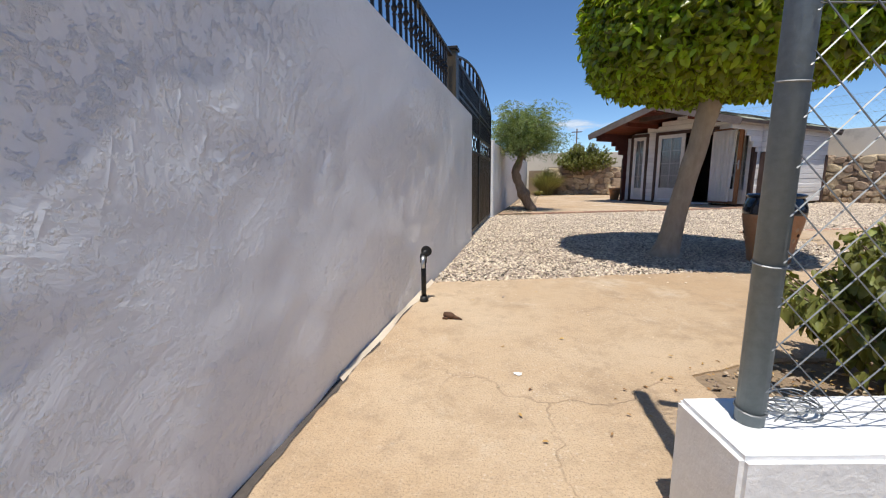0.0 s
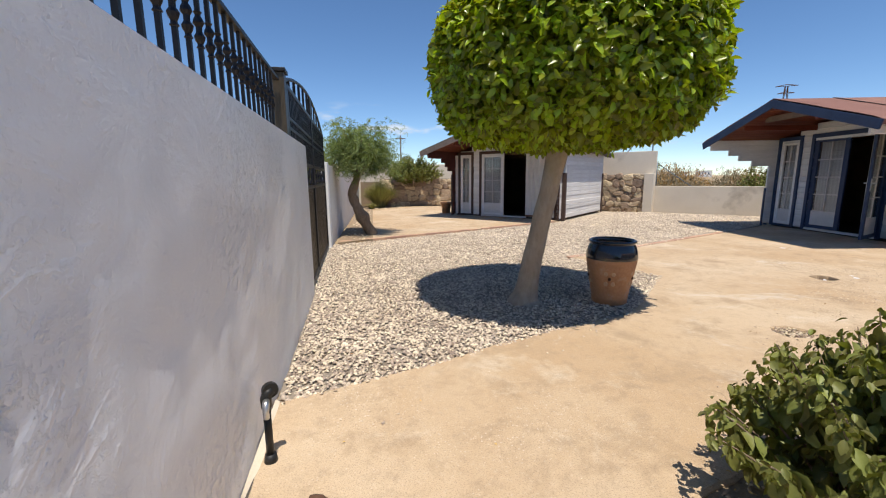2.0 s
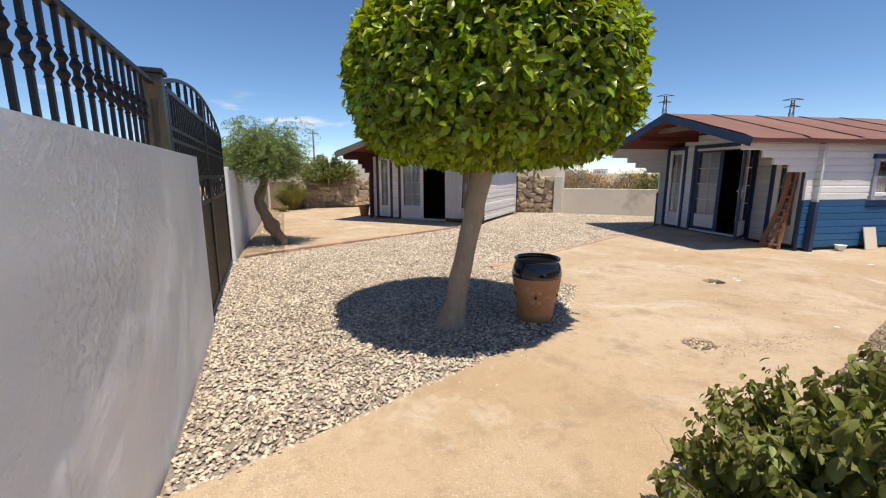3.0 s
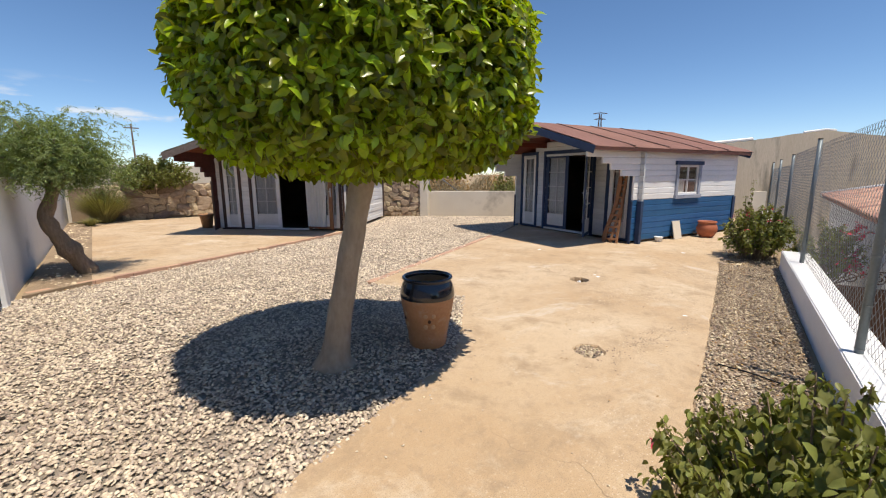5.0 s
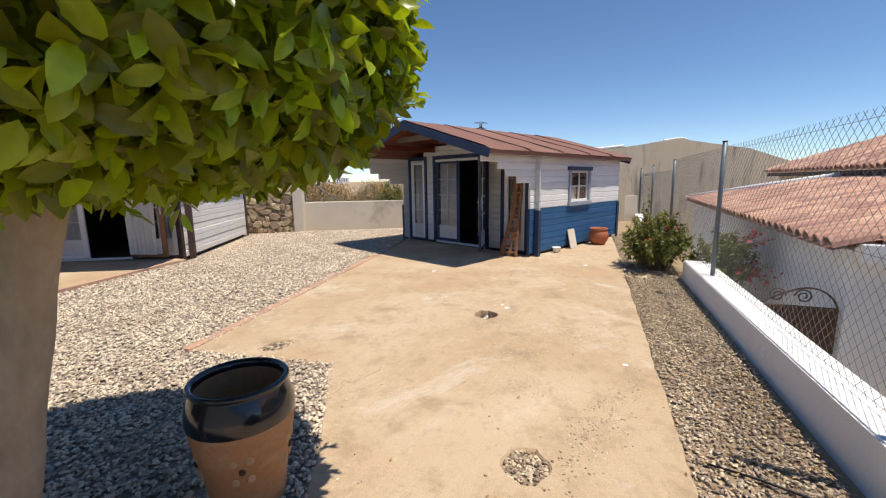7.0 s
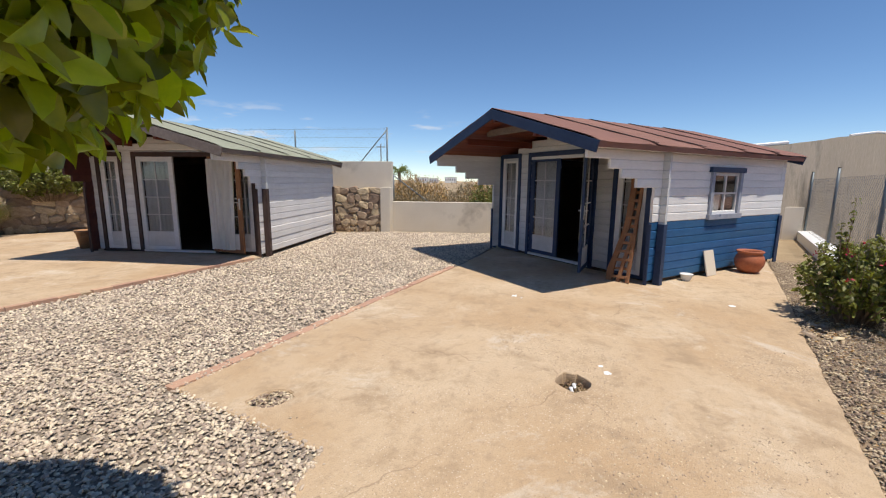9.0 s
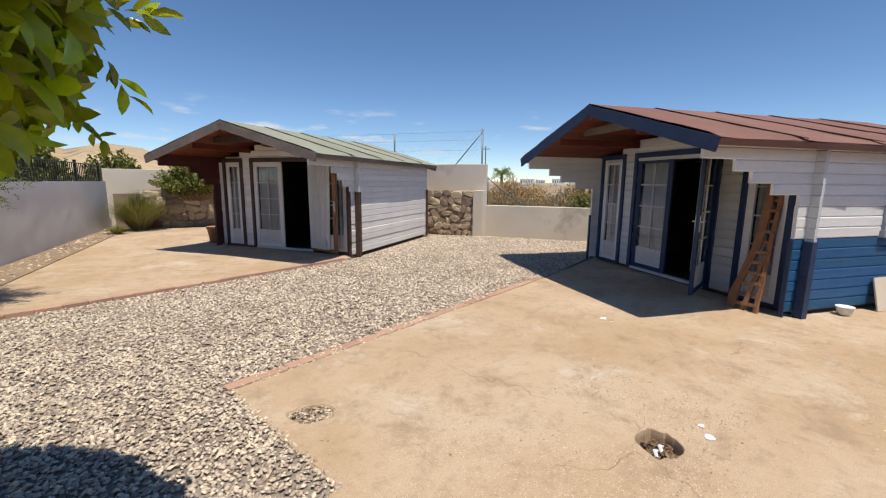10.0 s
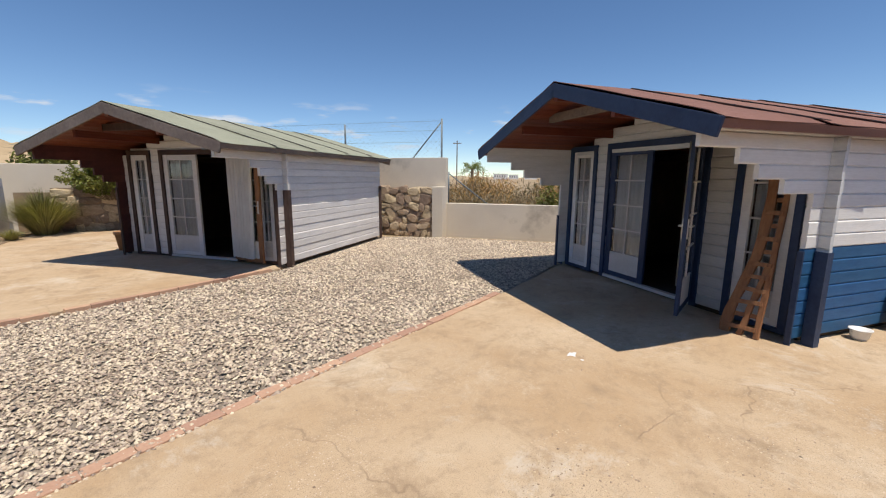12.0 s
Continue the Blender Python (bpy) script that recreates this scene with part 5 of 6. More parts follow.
def gate():
    m, ln = run((WALL(4.45), 4.45), (WALL(8.36), 8.36))
    g = thing("gate", m @ pose(0, 0.035, 0.0), "black wrought-iron double gate with arched top and bronze-coloured lower panels", "gate")
    half = ln / 2
    arch = lambda x: 2.02 + 0.25 * math.sin(math.pi * x / ln) ** 0.8
    for k in range(2):
        a, b = k * half + 0.012, (k + 1) * half - 0.012
        leaf = new("gate_leaf")
        leaf.parent = g
        bm = bmesh.new()
        for x in (a, b - 0.05):
            box((x, -0.02, 0.04), (x + 0.05, 0.02, arch(x) - 0.03), 0.003, bm)
        for z in (0.05, 1.13, 1.38, 1.98):
            box((a + 0.05, -0.017, z), (b - 0.05, 0.017, z + 0.04), 0.003, bm)
        part("leaf_frame", bm, M["iron"], leaf)
        n = 26
        bm = bmesh.new()
        w = (b - a - 0.1) / n
        vv, ff = [], []
        for i in range(n * 4 + 1):
            x = a + 0.05 + (b - a - 0.1) * i / (n * 4)
            y = (0.0, 0.010, 0.010, 0.0)[i % 4]
            vv += [(x, y, 0.09), (x, y, 1.13)]
        ff = [(2 * i, 2 * i + 2, 2 * i + 3, 2 * i + 1) for i in range(n * 4)]
        bm.free()
        o = sheet("lower_panel", vv, ff, M["bronze"], leaf, "ribbed bronze-coloured sheet panel")
        so = o.modifiers.new("thick", "SOLIDIFY")
        so.thickness = 0.003
        bar = bpy.data.meshes.new("bar")
        bmk = box((-0.009, -0.009, 1.42), (0.009, 0.009, 1.98))
        bmk.to_mesh(bar)
        bmk.free()
        bar.materials.append(M["iron"])
        x = a + 0.14
        while x < b - 0.08:
            share("bar", bar, leaf, pose(x, 0, 0))
            x += 0.095
        part("mid_rail", box((a + 0.05, -0.012, 1.66), (b - 0.05, 0.012, 1.685), 0.002), M["iron"], leaf)
        part("mid_rail", box((a + 0.05, -0.012, 1.74), (b - 0.05, 0.012, 1.765), 0.002), M["iron"], leaf)
        # band of crossed bars and rings
        nb = 6
        for i in range(nb):
            x0, x1 = a + 0.06 + (b - a - 0.12) * i / nb, a + 0.06 + (b - a - 0.12) * (i + 1) / nb
            bm = tube([(x0, 0, 1.17), (x1, 0, 1.38)], 0.008, 5)
            tube([(x0, 0.004, 1.38), (x1, 0.004, 1.17)], 0.008, 5, bm)
            xc = (x0 + x1) / 2
            tube([(xc + 0.055 * math.cos(t), 0, 1.275 + 0.055 * math.sin(t)) for t in [6.283 * q / 14 for q in range(15)]], 0.008, 5, bm)
            part("scroll", bm, M["iron"], leaf)
        # arch
        pts = [(a + (b - a) * i / 16, 0, arch(a + (b - a) * i / 16)) for i in range(17)]
        part("arch_bar", tube(pts, 0.016, 6), M["iron"], leaf)
        for i in range(2, 15, 3):
            x = pts[i][0]
            top = pts[i][2]
            if top > 2.08:
                c = (2.02 + top) / 2
                rr = (top - 2.02) / 2
                part("scroll", tube([(x + 0.05 * math.cos(t), 0, c + rr * math.sin(t)) for t in [6.283 * q / 14 for q in range(15)]], 0.009, 5), M["iron"], leaf)


gate()
m2, l2 = run(*W2)
railing((W2[0][0] + 0.9, W2[0][1] + 3.4), (CORNER[0] - 0.05, CORNER[1] - 0.2), 1.50, 2.0, 0.13, False, "black iron railing along the top of the grey wall", 0.10)
for s in (3.6, 6.4, 9.2, 11.1):
    q = thing("railing_post", m2 @ pose(s, 0.10, 1.49), "square black iron post of the wall railing", "post", "wall railing posts")
    part("shaft", box((-0.03, -0.03, 0), (0.03, 0.03, 0.56), 0.004), M["iron"], q)
    part("cap", box((-0.04, -0.04, 0.56), (0.04, 0.04, 0.58), 0.004), M["iron"], q)


# ---- chain-link fence on the low wall ----
def lattice(L, H, cell, r, spike=0.03):
    bm = bmesh.new()
    k = -H
    while k < L:
        for s in (1, -1):
            a0, a1 = max(0, k), min(L, k + H + spike)
            if a1 - a0 > 0.02:
                z = lambda x: (x - k) if s == 1 else H + spike * 0 - (x - k)
                za, zb = z(a0), z(a1)
                if s == -1:
                    a0, a1 = max(0, k - spike), min(L, k + H)
                    za, zb = H - (a0 - k), H - (a1 - k)
                tube([(a0, 0.002 * s, za), (a1, 0.002 * s, zb)], r, 3, bm, False)
        k += cell
    return bm


POSTS = [0.622, 4.08, 7.68, 11.3, 14.9, 18.6, 22.2]
for i, x in enumerate(POSTS):
    y = 0.765 if i == 0 else 0.82
    zb = LOW_Z if x < LOW_X1 else (-0.05 if x < 11.2 else 0.22)
    fp = thing("fence_post", pose(x, y, zb), "round grey galvanised fence post on the low wall", "post", "fence posts")
    r = 0.027 if i == 0 else 0.026
    part("pole", tube([(0, 0, -0.02), (0, 0, 1.0), (0.0, 0, 1.66)], r, 16), M["galv"], fp, smooth=True)
    part("cap", tube([(0, 0, 1.66), (0, 0, 1.672)], r * 1.08, 12), M["black"], fp)
    for z in (0.03, 0.34, 0.68, 1.25):
        part("wire_tie", tube([(r * 1.08 * math.cos(t), r * 1.08 * math.sin(t), z + 0.004 * math.sin(t)) for t in [6.283 * q / 12 for q in range(13)]], 0.0022, 4), M["wire"], fp)
for i, (x0, x1) in enumerate(zip(POSTS, POSTS[1:])):
    y0, y1 = (0.765 if i == 0 else 0.82) - 0.036, 0.82 - 0.032
    m, ln = run((x0, y0), (x1, y1))
    zb = LOW_Z + 0.02 if x0 < LOW_X1 else 0.10
    fm = thing("chain_link_fence", m @ pose(0, 0, zb), "galvanised chain-link mesh between fence posts", "fence", "chain-link bays")
    part("mesh", lattice(ln, 1.56, 0.088 if i < 3 else 0.13, 0.0016 if i < 3 else 0.002), M["wire"], fm)
    for z in (0.02, 0.78, 1.54):
        part("line_wire", tube([(0, 0, z), (ln / 2, 0, z - 0.008), (ln, 0, z)], 0.0018, 4), M["wire"], fm)
st = thing("fence_strut", pose(0.66, 0.765, LOW_Z), "slanting galvanised strut of the corner fence post", "strut")
part("pole", tube([(0.02, 0.01, 1.45), (1.35, 0.03, 0.0)], 0.020, 12), M["galv"], st, smooth=True)
wc = thing("wire_coil", pose(0.74, 0.80, LOW_Z), "coil of loose tie wire at the post foot", "wire")
bm = bmesh.new()
rc = random.Random(2)
for k in range(7):
    r, z0 = rc.uniform(0.025, 0.045), 0.006 + 0.004 * k
    tube([((r * math.cos(t) * 1.3), r * math.sin(t), z0 + 0.006 * math.sin(2 * t + k)) for t in [6.283 * q / 18 for q in range(19)]], 0.0016, 4, bm)
part("coil", bm, M["wire"], wc)


# ---- shrubs and small trees ----
def stems_shrub(name, at, reach, height, count, per, leaf, material, label, seed, width=0.62, droop=0.5, flowers=0, wide=(1.0, 1.0), bias=(0, 0), category="bush"):
    rng = np.random.default_rng(seed)
    t = thing(name, pose(*at), label, category)
    bm = bmesh.new()
    vs, fs, off, tips = [], [], 0, []
    for k in range(count):
        a = rng.uniform(0, 6.283)
        r = reach * math.sqrt(rng.uniform(0.03, 1.0))
        h = height * (1.0 - 0.55 * (r / reach) ** 2) * rng.uniform(0.72, 1.08)
        b = Vector((0.25 * r * math.cos(a) * wide[0], 0.25 * r * math.sin(a) * wide[1], -0.03))
        e = Vector((r * math.cos(a) * wide[0] + bias[0] * h, r * math.sin(a) * wide[1] + bias[1] * h, h))
        mid = b.lerp(e, 0.55) + Vector((0, 0, 0.16 * h))
        pts = [(1 - u) ** 2 * b + 2 * u * (1 - u) * mid + u * u * e for u in [i / 6 for i in range(7)]]
        tube(pts, [0.009 - 0.0011 * i for i in range(7)], 4, bm)
        n = per
        u = rng.uniform(0.22, 1.0, n) ** 0.8
        u[: n // 6] = rng.uniform(0.93, 1.0, n // 6)
        p = np.array([(1 - q) ** 2 * np.array(b) + 2 * q * (1 - q) * np.array(mid) + q * q * np.array(e) for q in u]) + rng.normal(0, 0.016, (n, 3))
        out = rng.normal(0, 1, (n, 3)) * (1, 1, 0.35)
        out /= np.linalg.norm(out, axis=1)[:, None]
        sz = leaf * np.where(u > 0.92, 0.55, 1.0)
        v, f = leaves(rng, p, out, sz, width, droop, 0.35, 0.35, fine=at[1] < 5)
        vs.append(v), fs.append(f + off)
        off += len(v)
        tips.append(e)
    part("stem", bm, M["roughbark"], t)
    tri_mesh("foliage", np.concatenate(vs), np.concatenate(fs), M[material], t)
    if flowers:
        p = np.array([tips[i] for i in rng.integers(0, len(tips), flowers)]) + rng.normal(0, 0.05, (flowers, 3))
        q = np.repeat(p, 5, 0) + rng.normal(0, 0.012, (flowers * 5, 3))
        v, f = leaves(rng, q, rng.normal(0, 1, (flowers * 5, 3)), 0.035, 0.8, 0.0, 0.3, 0.3)
        tagged(tri_mesh("flowers", v, f, M["petal"], t, "small red flowers"), kind="stuff")
    return t


stems_shrub("bush", (1.86, 1.24, -0.02), 0.74, 0.84, 120, 50, 0.068, "bushleaf", "leafy green bush with a few red flowers beside the slab", 21, flowers=1, wide=(1.10, 0.86), width=0.56, droop=1.1, bias=(0.10, -0.10))
stems_shrub("bush", (9.45, 1.28, -0.02), 0.74, 1.05, 105, 44, 0.068, "bushleaf", "leafy green bush with red flowers by the low wall", 22, flowers=14, wide=(1.1, 0.8))
stems_shrub("bush", (9.3, 1.45, -0.02), 0.15, 1.42, 7, 40, 0.055, "bushleaf", "tall thin shoots above the bush", 23, wide=(1, 1))
stems_shrub("bush", (8.9, 0.45, -0.2), 0.80, 1.05, 60, 34, 0.065, "bushleaf", "thin straggling shrub behind the fence", 24, wide=(1.0, 0.7))
stems_shrub("bush", (6.25, 18.75, 0.9), 1.35, 1.35, 190, 46, 0.10, "bushleaf", "broad green bush hanging over the stone wall", 25, flowers=0, wide=(1.05, 0.75), bias=(0, -0.35))
stems_shrub("bush", (*back_at(-3.1, 1.3), -0.1), 0.75, 1.75, 80, 44, 0.085, "bushleaf", "green bush behind the low back wall", 26)

stems_shrub("tree", (0.4, 37.0, -0.2), 2.4, 4.6, 150, 60, 0.26, "bushleaf", "dark green tree behind the street wall", 28, category="tree")
stems_shrub("tree", (4.6, 41.0, -0.2), 2.2, 4.0, 130, 60, 0.26, "bushleaf", "dark green tree far behind the yard", 29, category="tree")
stems_shrub("tree", (-3.6, 33.0, -0.2), 2.6, 4.2, 150, 60, 0.26, "greyleaf", "grey-green tree behind the street wall", 30, category="tree")


def pepper_tree():
    rng = np.random.default_rng(31)
    t = thing("tree", pose(2.03, 9.74, 0.0), "small pepper tree with gnarled leaning trunk and feathery drooping leaves", "tree")
    trunk = [(0.06, 0, -0.05), (0.0, 0, 0.08), (-0.16, 0.03, 0.42), (-0.30, 0.06, 0.72), (-0.36, 0.08, 0.92), (-0.28, 0.06, 1.15), (-0.2, 0.05, 1.36)]
    pts, rad = [], []
    for i in range(31):
        u = i / 30 * (len(trunk) - 1)
        k = min(int(u), len(trunk) - 2)
        p = Vector(trunk[k]).lerp(Vector(trunk[k + 1]), u - k)
        pts.append(p)
        rad.append((0.13 - 0.055 * i / 30) * (1 + 0.35 * math.exp(-((p.z - 0.42) / 0.08) ** 2) + 0.12 * noise.noise((p.z * 9, 0, 0))))
    bm = tube(pts, rad, 14)
    for v in bm.verts:
        v.co += 0.025 * noise.noise_vector(v.co * 9)
    part("trunk", bm, M["roughbark"], t, "gnarled brown trunk with a swollen scar", True)
    top = Vector(trunk[-1])
    vs, fs, off = [], [], 0
    limbs = []
    for k in range(16):
        a = k * 2.4
        r = rng.uniform(0.22, 0.58)
        e = Vector((-0.16 + r * math.cos(a), r * math.sin(a), rng.uniform(1.70, 2.38) - 0.25 * r))
        mid = top.lerp(e, 0.5) + Vector((0, 0, 0.12))
        part("limb", tube([top - Vector((0, 0, 0.05)), mid, e], [0.045, 0.026, 0.008], 6), M["roughbark"], t, smooth=True)
        limbs += [mid.lerp(e, q) for q in (0.1, 0.35, 0.6, 0.8, 1.0)]
    for e in limbs:
        for q in range(20):
            d = Vector(rng.normal(0, 1, 3)) * 0.17
            d *= min(1.0, 0.30 / d.length)
            s = e + d
            ln = rng.uniform(0.12, 0.40)
            n = 26
            u = np.linspace(0, 1, n)
            way = np.array([d.x * 1.2, d.y * 1.2, 0.15])
            p = np.array(s) + way * u[:, None] - np.array((0, 0, 1)) * (ln * u ** 1.5)[:, None]
            p += rng.normal(0, 0.012, p.shape)
            o = rng.normal(0, 1, (n, 3)) * (1, 1, 0.3)
            v, f = leaves(rng, p, o, 0.064, 0.17, 0.5, 0.1, 0.3)
            vs.append(v), fs.append(f + off)
            off += len(v)
    tri_mesh("crown", np.concatenate(vs), np.concatenate(fs), M["greyleaf"], t, "feathery grey-green drooping foliage")


pepper_tree()


def tussock(at, r, h, n, label, seed, mat="straw"):
    rng = np.random.default_rng(seed)
    a, q = rng.uniform(0, 6.283, n), rng.random(n) ** 0.6
    b = np.stack([0.25 * r * q * np.cos(a), 0.25 * r * q * np.sin(a), np.zeros(n)], 1)
    hh = h * rng.uniform(0.55, 1.05, n) * (1 - 0.35 * q)
    d = np.stack([np.cos(a), np.sin(a)], 1) * (q * r)[:, None]
    v = np.zeros((n, 7, 3))
    w = 0.006
    sx, sy = -np.sin(a) * w, np.cos(a) * w
    for i, u in enumerate((0, 0.45, 0.8)):
        for s in (0, 1):
            k = 2 * i + s
            g = (1 if s else -1) * (1 - 0.5 * u)
            v[:, k, 0] = b[:, 0] + d[:, 0] * u ** 1.7 + sx * g
            v[:, k, 1] = b[:, 1] + d[:, 1] * u ** 1.7 + sy * g
            v[:, k, 2] = hh * (u - 0.12 * u * u)
    v[:, 6, 0], v[:, 6, 1], v[:, 6, 2] = b[:, 0] + d[:, 0], b[:, 1] + d[:, 1], hh * 0.86
    f = np.array([(0, 1, 3), (0, 3, 2), (2, 3, 5), (2, 5, 4), (4, 5, 6)])
    o = tri_mesh("grass_clump", v.reshape(-1, 3), (f[None] + 7 * np.arange(n)[:, None, None]).reshape(-1, 3), M[mat])
    o.location = at
    return tagged(o, label, "grass")


tussock((4.55, 18.3, 0.0), 0.85, 1.55, 2600, "tall clump of ornamental grass by the wall corner", 41)
tussock((3.95, 17.4, 0.03), 0.35, 0.35, 300, "small tuft of dry grass at the wall foot", 42)


# ---- things by the sheds ----
def ladder():
    foot, head = Vector((9.80, 3.87, 0.0)), Vector((10.17, 3.80, 1.60))
    z = (head - foot)
    ln = z.length
    z.normalize()
    x = Vector((-0.10, -0.30, -0.06)).normalized()
    y = z.cross(x).normalized()
    x = y.cross(z)
    m = Matrix((x, y, z)).transposed().to_4x4()
    m.translation = foot
    t = thing("ladder", m, "old crooked orange-brown wooden ladder leaning on the shed front", "ladder")

    def rail(bend, w, nm, seed, top=1.0):
        bm = bmesh.new()
        n = 14
        for i in range(n + 1):
            u = i / n
            q = u * (len(bend) - 1)
            k = min(int(q), len(bend) - 2)
            cx = bend[k] + (bend[k + 1] - bend[k]) * (q - k) + 0.012 * noise.noise((seed, u * 4, 0))
            ww = w * (1 + 0.35 * noise.noise((seed + 5, u * 6, 0)))
            for dx, dy in ((-ww, -0.018), (ww, -0.018), (ww, 0.018), (-ww, 0.018)):
                bm.verts.new((cx + dx, dy + 0.006 * noise.noise((seed + 9, u * 5, 0)), ln * u * top))
        bm.verts.ensure_lookup_table()
        for i in range(n):
            for k in range(4):
                bm.faces.new([bm.verts[i * 4 + k], bm.verts[i * 4 + (k + 1) % 4], bm.verts[i * 4 + 4 + (k + 1) % 4], bm.verts[i * 4 + 4 + k]])
        bm.faces.new(bm.verts[0:4])
        bm.faces.new(bm.verts[-4:])
        part(nm, bm, M["oldwood"], t)
    bend = (-0.165, -0.150, -0.085, -0.025, -0.015, -0.010, -0.030)
    rail(bend, 0.045, "stile", 1.0)
    rail((0.135, 0.13, 0.12, 0.115), 0.024, "stile", 4.0, 0.93)
    rail((-0.02, 0.02, 0.06, 0.10), 0.026, "brace", 7.0, 0.46)
    rr = random.Random(8)
    for k in range(11):
        u = 0.05 + 0.082 * k
        q = u * 6
        i = int(q)
        xa = bend[i] + (bend[i + 1] - bend[i]) * (q - i)
        o = part("rung", box((xa - 0.02, -0.012, -0.022), (0.135, 0.012, 0.022), 0.004), M["oldwood"], t)
        o.matrix_basis = pose(0, rr.choice((-0.02, 0.02)), ln * u, 0, rr.uniform(-4, 4), 0)


ladder()


def red_pot():
    t = thing("flower_pot", pose(11.97, 2.20, 0.0, 0, 0, 0), "round red clay pot, empty, by the blue shed wall", "pot")
    prof = [(0.0, 0.0), (0.13, 0.0), (0.17, 0.05), (0.215, 0.14), (0.225, 0.22), (0.20, 0.30), (0.175, 0.335), (0.185, 0.345), (0.205, 0.365), (0.205, 0.385), (0.19, 0.39), (0.17, 0.375), (0.16, 0.34), (0.19, 0.26), (0.19, 0.15), (0.0, 0.05)]
    part("body", turned(prof, 36), M["redclay"], t, smooth=True)


red_pot()
t = thing("bowl", pose(10.56, 3.02, 0.0), "small white plastic bowl on the slab", "bowl")
part("body", turned([(0, 0.0), (0.055, 0.0), (0.075, 0.04), (0.085, 0.10), (0.095, 0.105), (0.095, 0.112), (0.08, 0.11), (0.068, 0.045), (0.0, 0.015)], 28), M["white"], t, smooth=True)
t = thing("board", pose(11.22, 2.70, 0.005, -13, 0, -23.5), "pale square board leaning on the blue shed wall", "board")
part("panel", box((-0.15, 0, 0), (0.15, 0.018, 0.43), 0.003), M["cream"], t)
part("patch", box((-0.148, -0.001, 0.002), (-0.144, 0.019, 0.428), 0.0), M["sash"], t)


t = thing("flower_pot", pose(5.82, 14.10, 0.015), "small terracotta flower pot behind the shed corner", "pot")
part("body", turned([(0, 0), (0.13, 0), (0.18, 0.34), (0.20, 0.34), (0.20, 0.40), (0.185, 0.40), (0.165, 0.33), (0, 0.30)], 24), M["terracotta"], t, smooth=True)


def standpipe():
    t = thing("standpipe", pose(-0.155, 2.585, 0.0, 0, 0, -78), "black water standpipe with a small grey tap by the wall", "tap")
    part("foot", tube([(0, 0, -0.01), (0, 0, 0.035)], [0.032, 0.024], 14), M["black"], t, smooth=True)
    part("pipe", tube([(0, 0, 0.02), (0, 0, 0.15), (0, 0, 0.27)], 0.0165, 14), M["black"], t, smooth=True)
    part("elbow", tube([(0, 0, 0.26), (0, 0.0, 0.30), (0.0, 0.01, 0.325), (0.0, 0.03, 0.335)], [0.022, 0.024, 0.024, 0.02], 12), M["black"], t, smooth=True)
    part("wheel", tube([(-0.012, 0.02, 0.335), (0.012, 0.02, 0.335)], [0.034, 0.034], 16), M["black"], t, "round black hand wheel")
    part("spout", tube([(0.01, 0, 0.30), (0.045, -0.01, 0.295), (0.05, -0.012, 0.26), (0.05, -0.012, 0.235)], [0.014, 0.015, 0.012, 0.013], 10), M["steel"], t, "pale metal tap spout", True)


standpipe()
t = thing("hose_nozzle", pose(0.02, 2.235, 0.018, 0, 0, -22) @ Matrix.Diagonal((0.85, 0.85, 0.85, 1)), "dark plastic hose fitting lying on the slab", "hose fitting")
part("body", tube([(-0.055, 0, 0.006), (-0.03, 0, 0.004), (0.0, 0, 0.0), (0.02, 0, -0.004)], [0.016, 0.022, 0.022, 0.014], 10), M["rust"], t, smooth=True)
part("spike", tube([(0.02, 0, -0.004), (0.075, 0, -0.016)], [0.013, 0.004], 8), M["rust"], t, smooth=True)
part("lug", box((-0.055, -0.035, -0.018), (-0.02, -0.018, -0.006), 0.003), M["rust"], t)
# rough cement and a dark crack along the foot of the white wall
bm = bmesh.new()
n = 60
mw, lw = run((WALL(1.5), 1.5), (WALL(3.1), 3.1))
vv = []
for i in range(n + 1):
    x = lw * i / n
    w = 0.020 + 0.025 * noise.noise((x * 3, 1, 1))
    vv += [(x, 0.0, 0.022 + 0.006 * noise.noise((x * 6, 2, 0))), (x, -0.5 * w, 0.012 + 0.006 * noise.noise((x * 7, 5, 0))), (x, -w, 0.001)]
o = sheet("trim", vv, [(3 * i + k, 3 * i + k + 1, 3 * i + k + 4, 3 * i + k + 3) for i in range(n) for k in (0, 1)], M["pale"], None, smooth=True)
o.matrix_world = mw
tagged(o, "rough white cement fillet along the wall foot", "trim", kind="structure")
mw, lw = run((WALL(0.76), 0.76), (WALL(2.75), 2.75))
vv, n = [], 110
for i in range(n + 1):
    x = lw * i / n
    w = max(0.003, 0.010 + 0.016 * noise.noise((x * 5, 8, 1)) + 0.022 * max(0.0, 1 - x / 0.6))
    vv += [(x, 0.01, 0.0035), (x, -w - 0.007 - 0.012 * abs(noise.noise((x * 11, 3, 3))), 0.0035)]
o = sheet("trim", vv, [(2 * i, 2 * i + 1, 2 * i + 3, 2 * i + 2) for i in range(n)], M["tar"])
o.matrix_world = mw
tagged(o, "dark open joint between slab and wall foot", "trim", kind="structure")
t = thing("cable", pose(0, 0, 0), "thin dark irrigation hose on the soil", "hose")
part("line", tube([(4.05, 1.60, 0.0), (4.0, 1.4, 0.006), (3.93, 1.2, 0.004), (3.87, 1.02, 0.01)], 0.007, 6), M["black"], t, smooth=True)


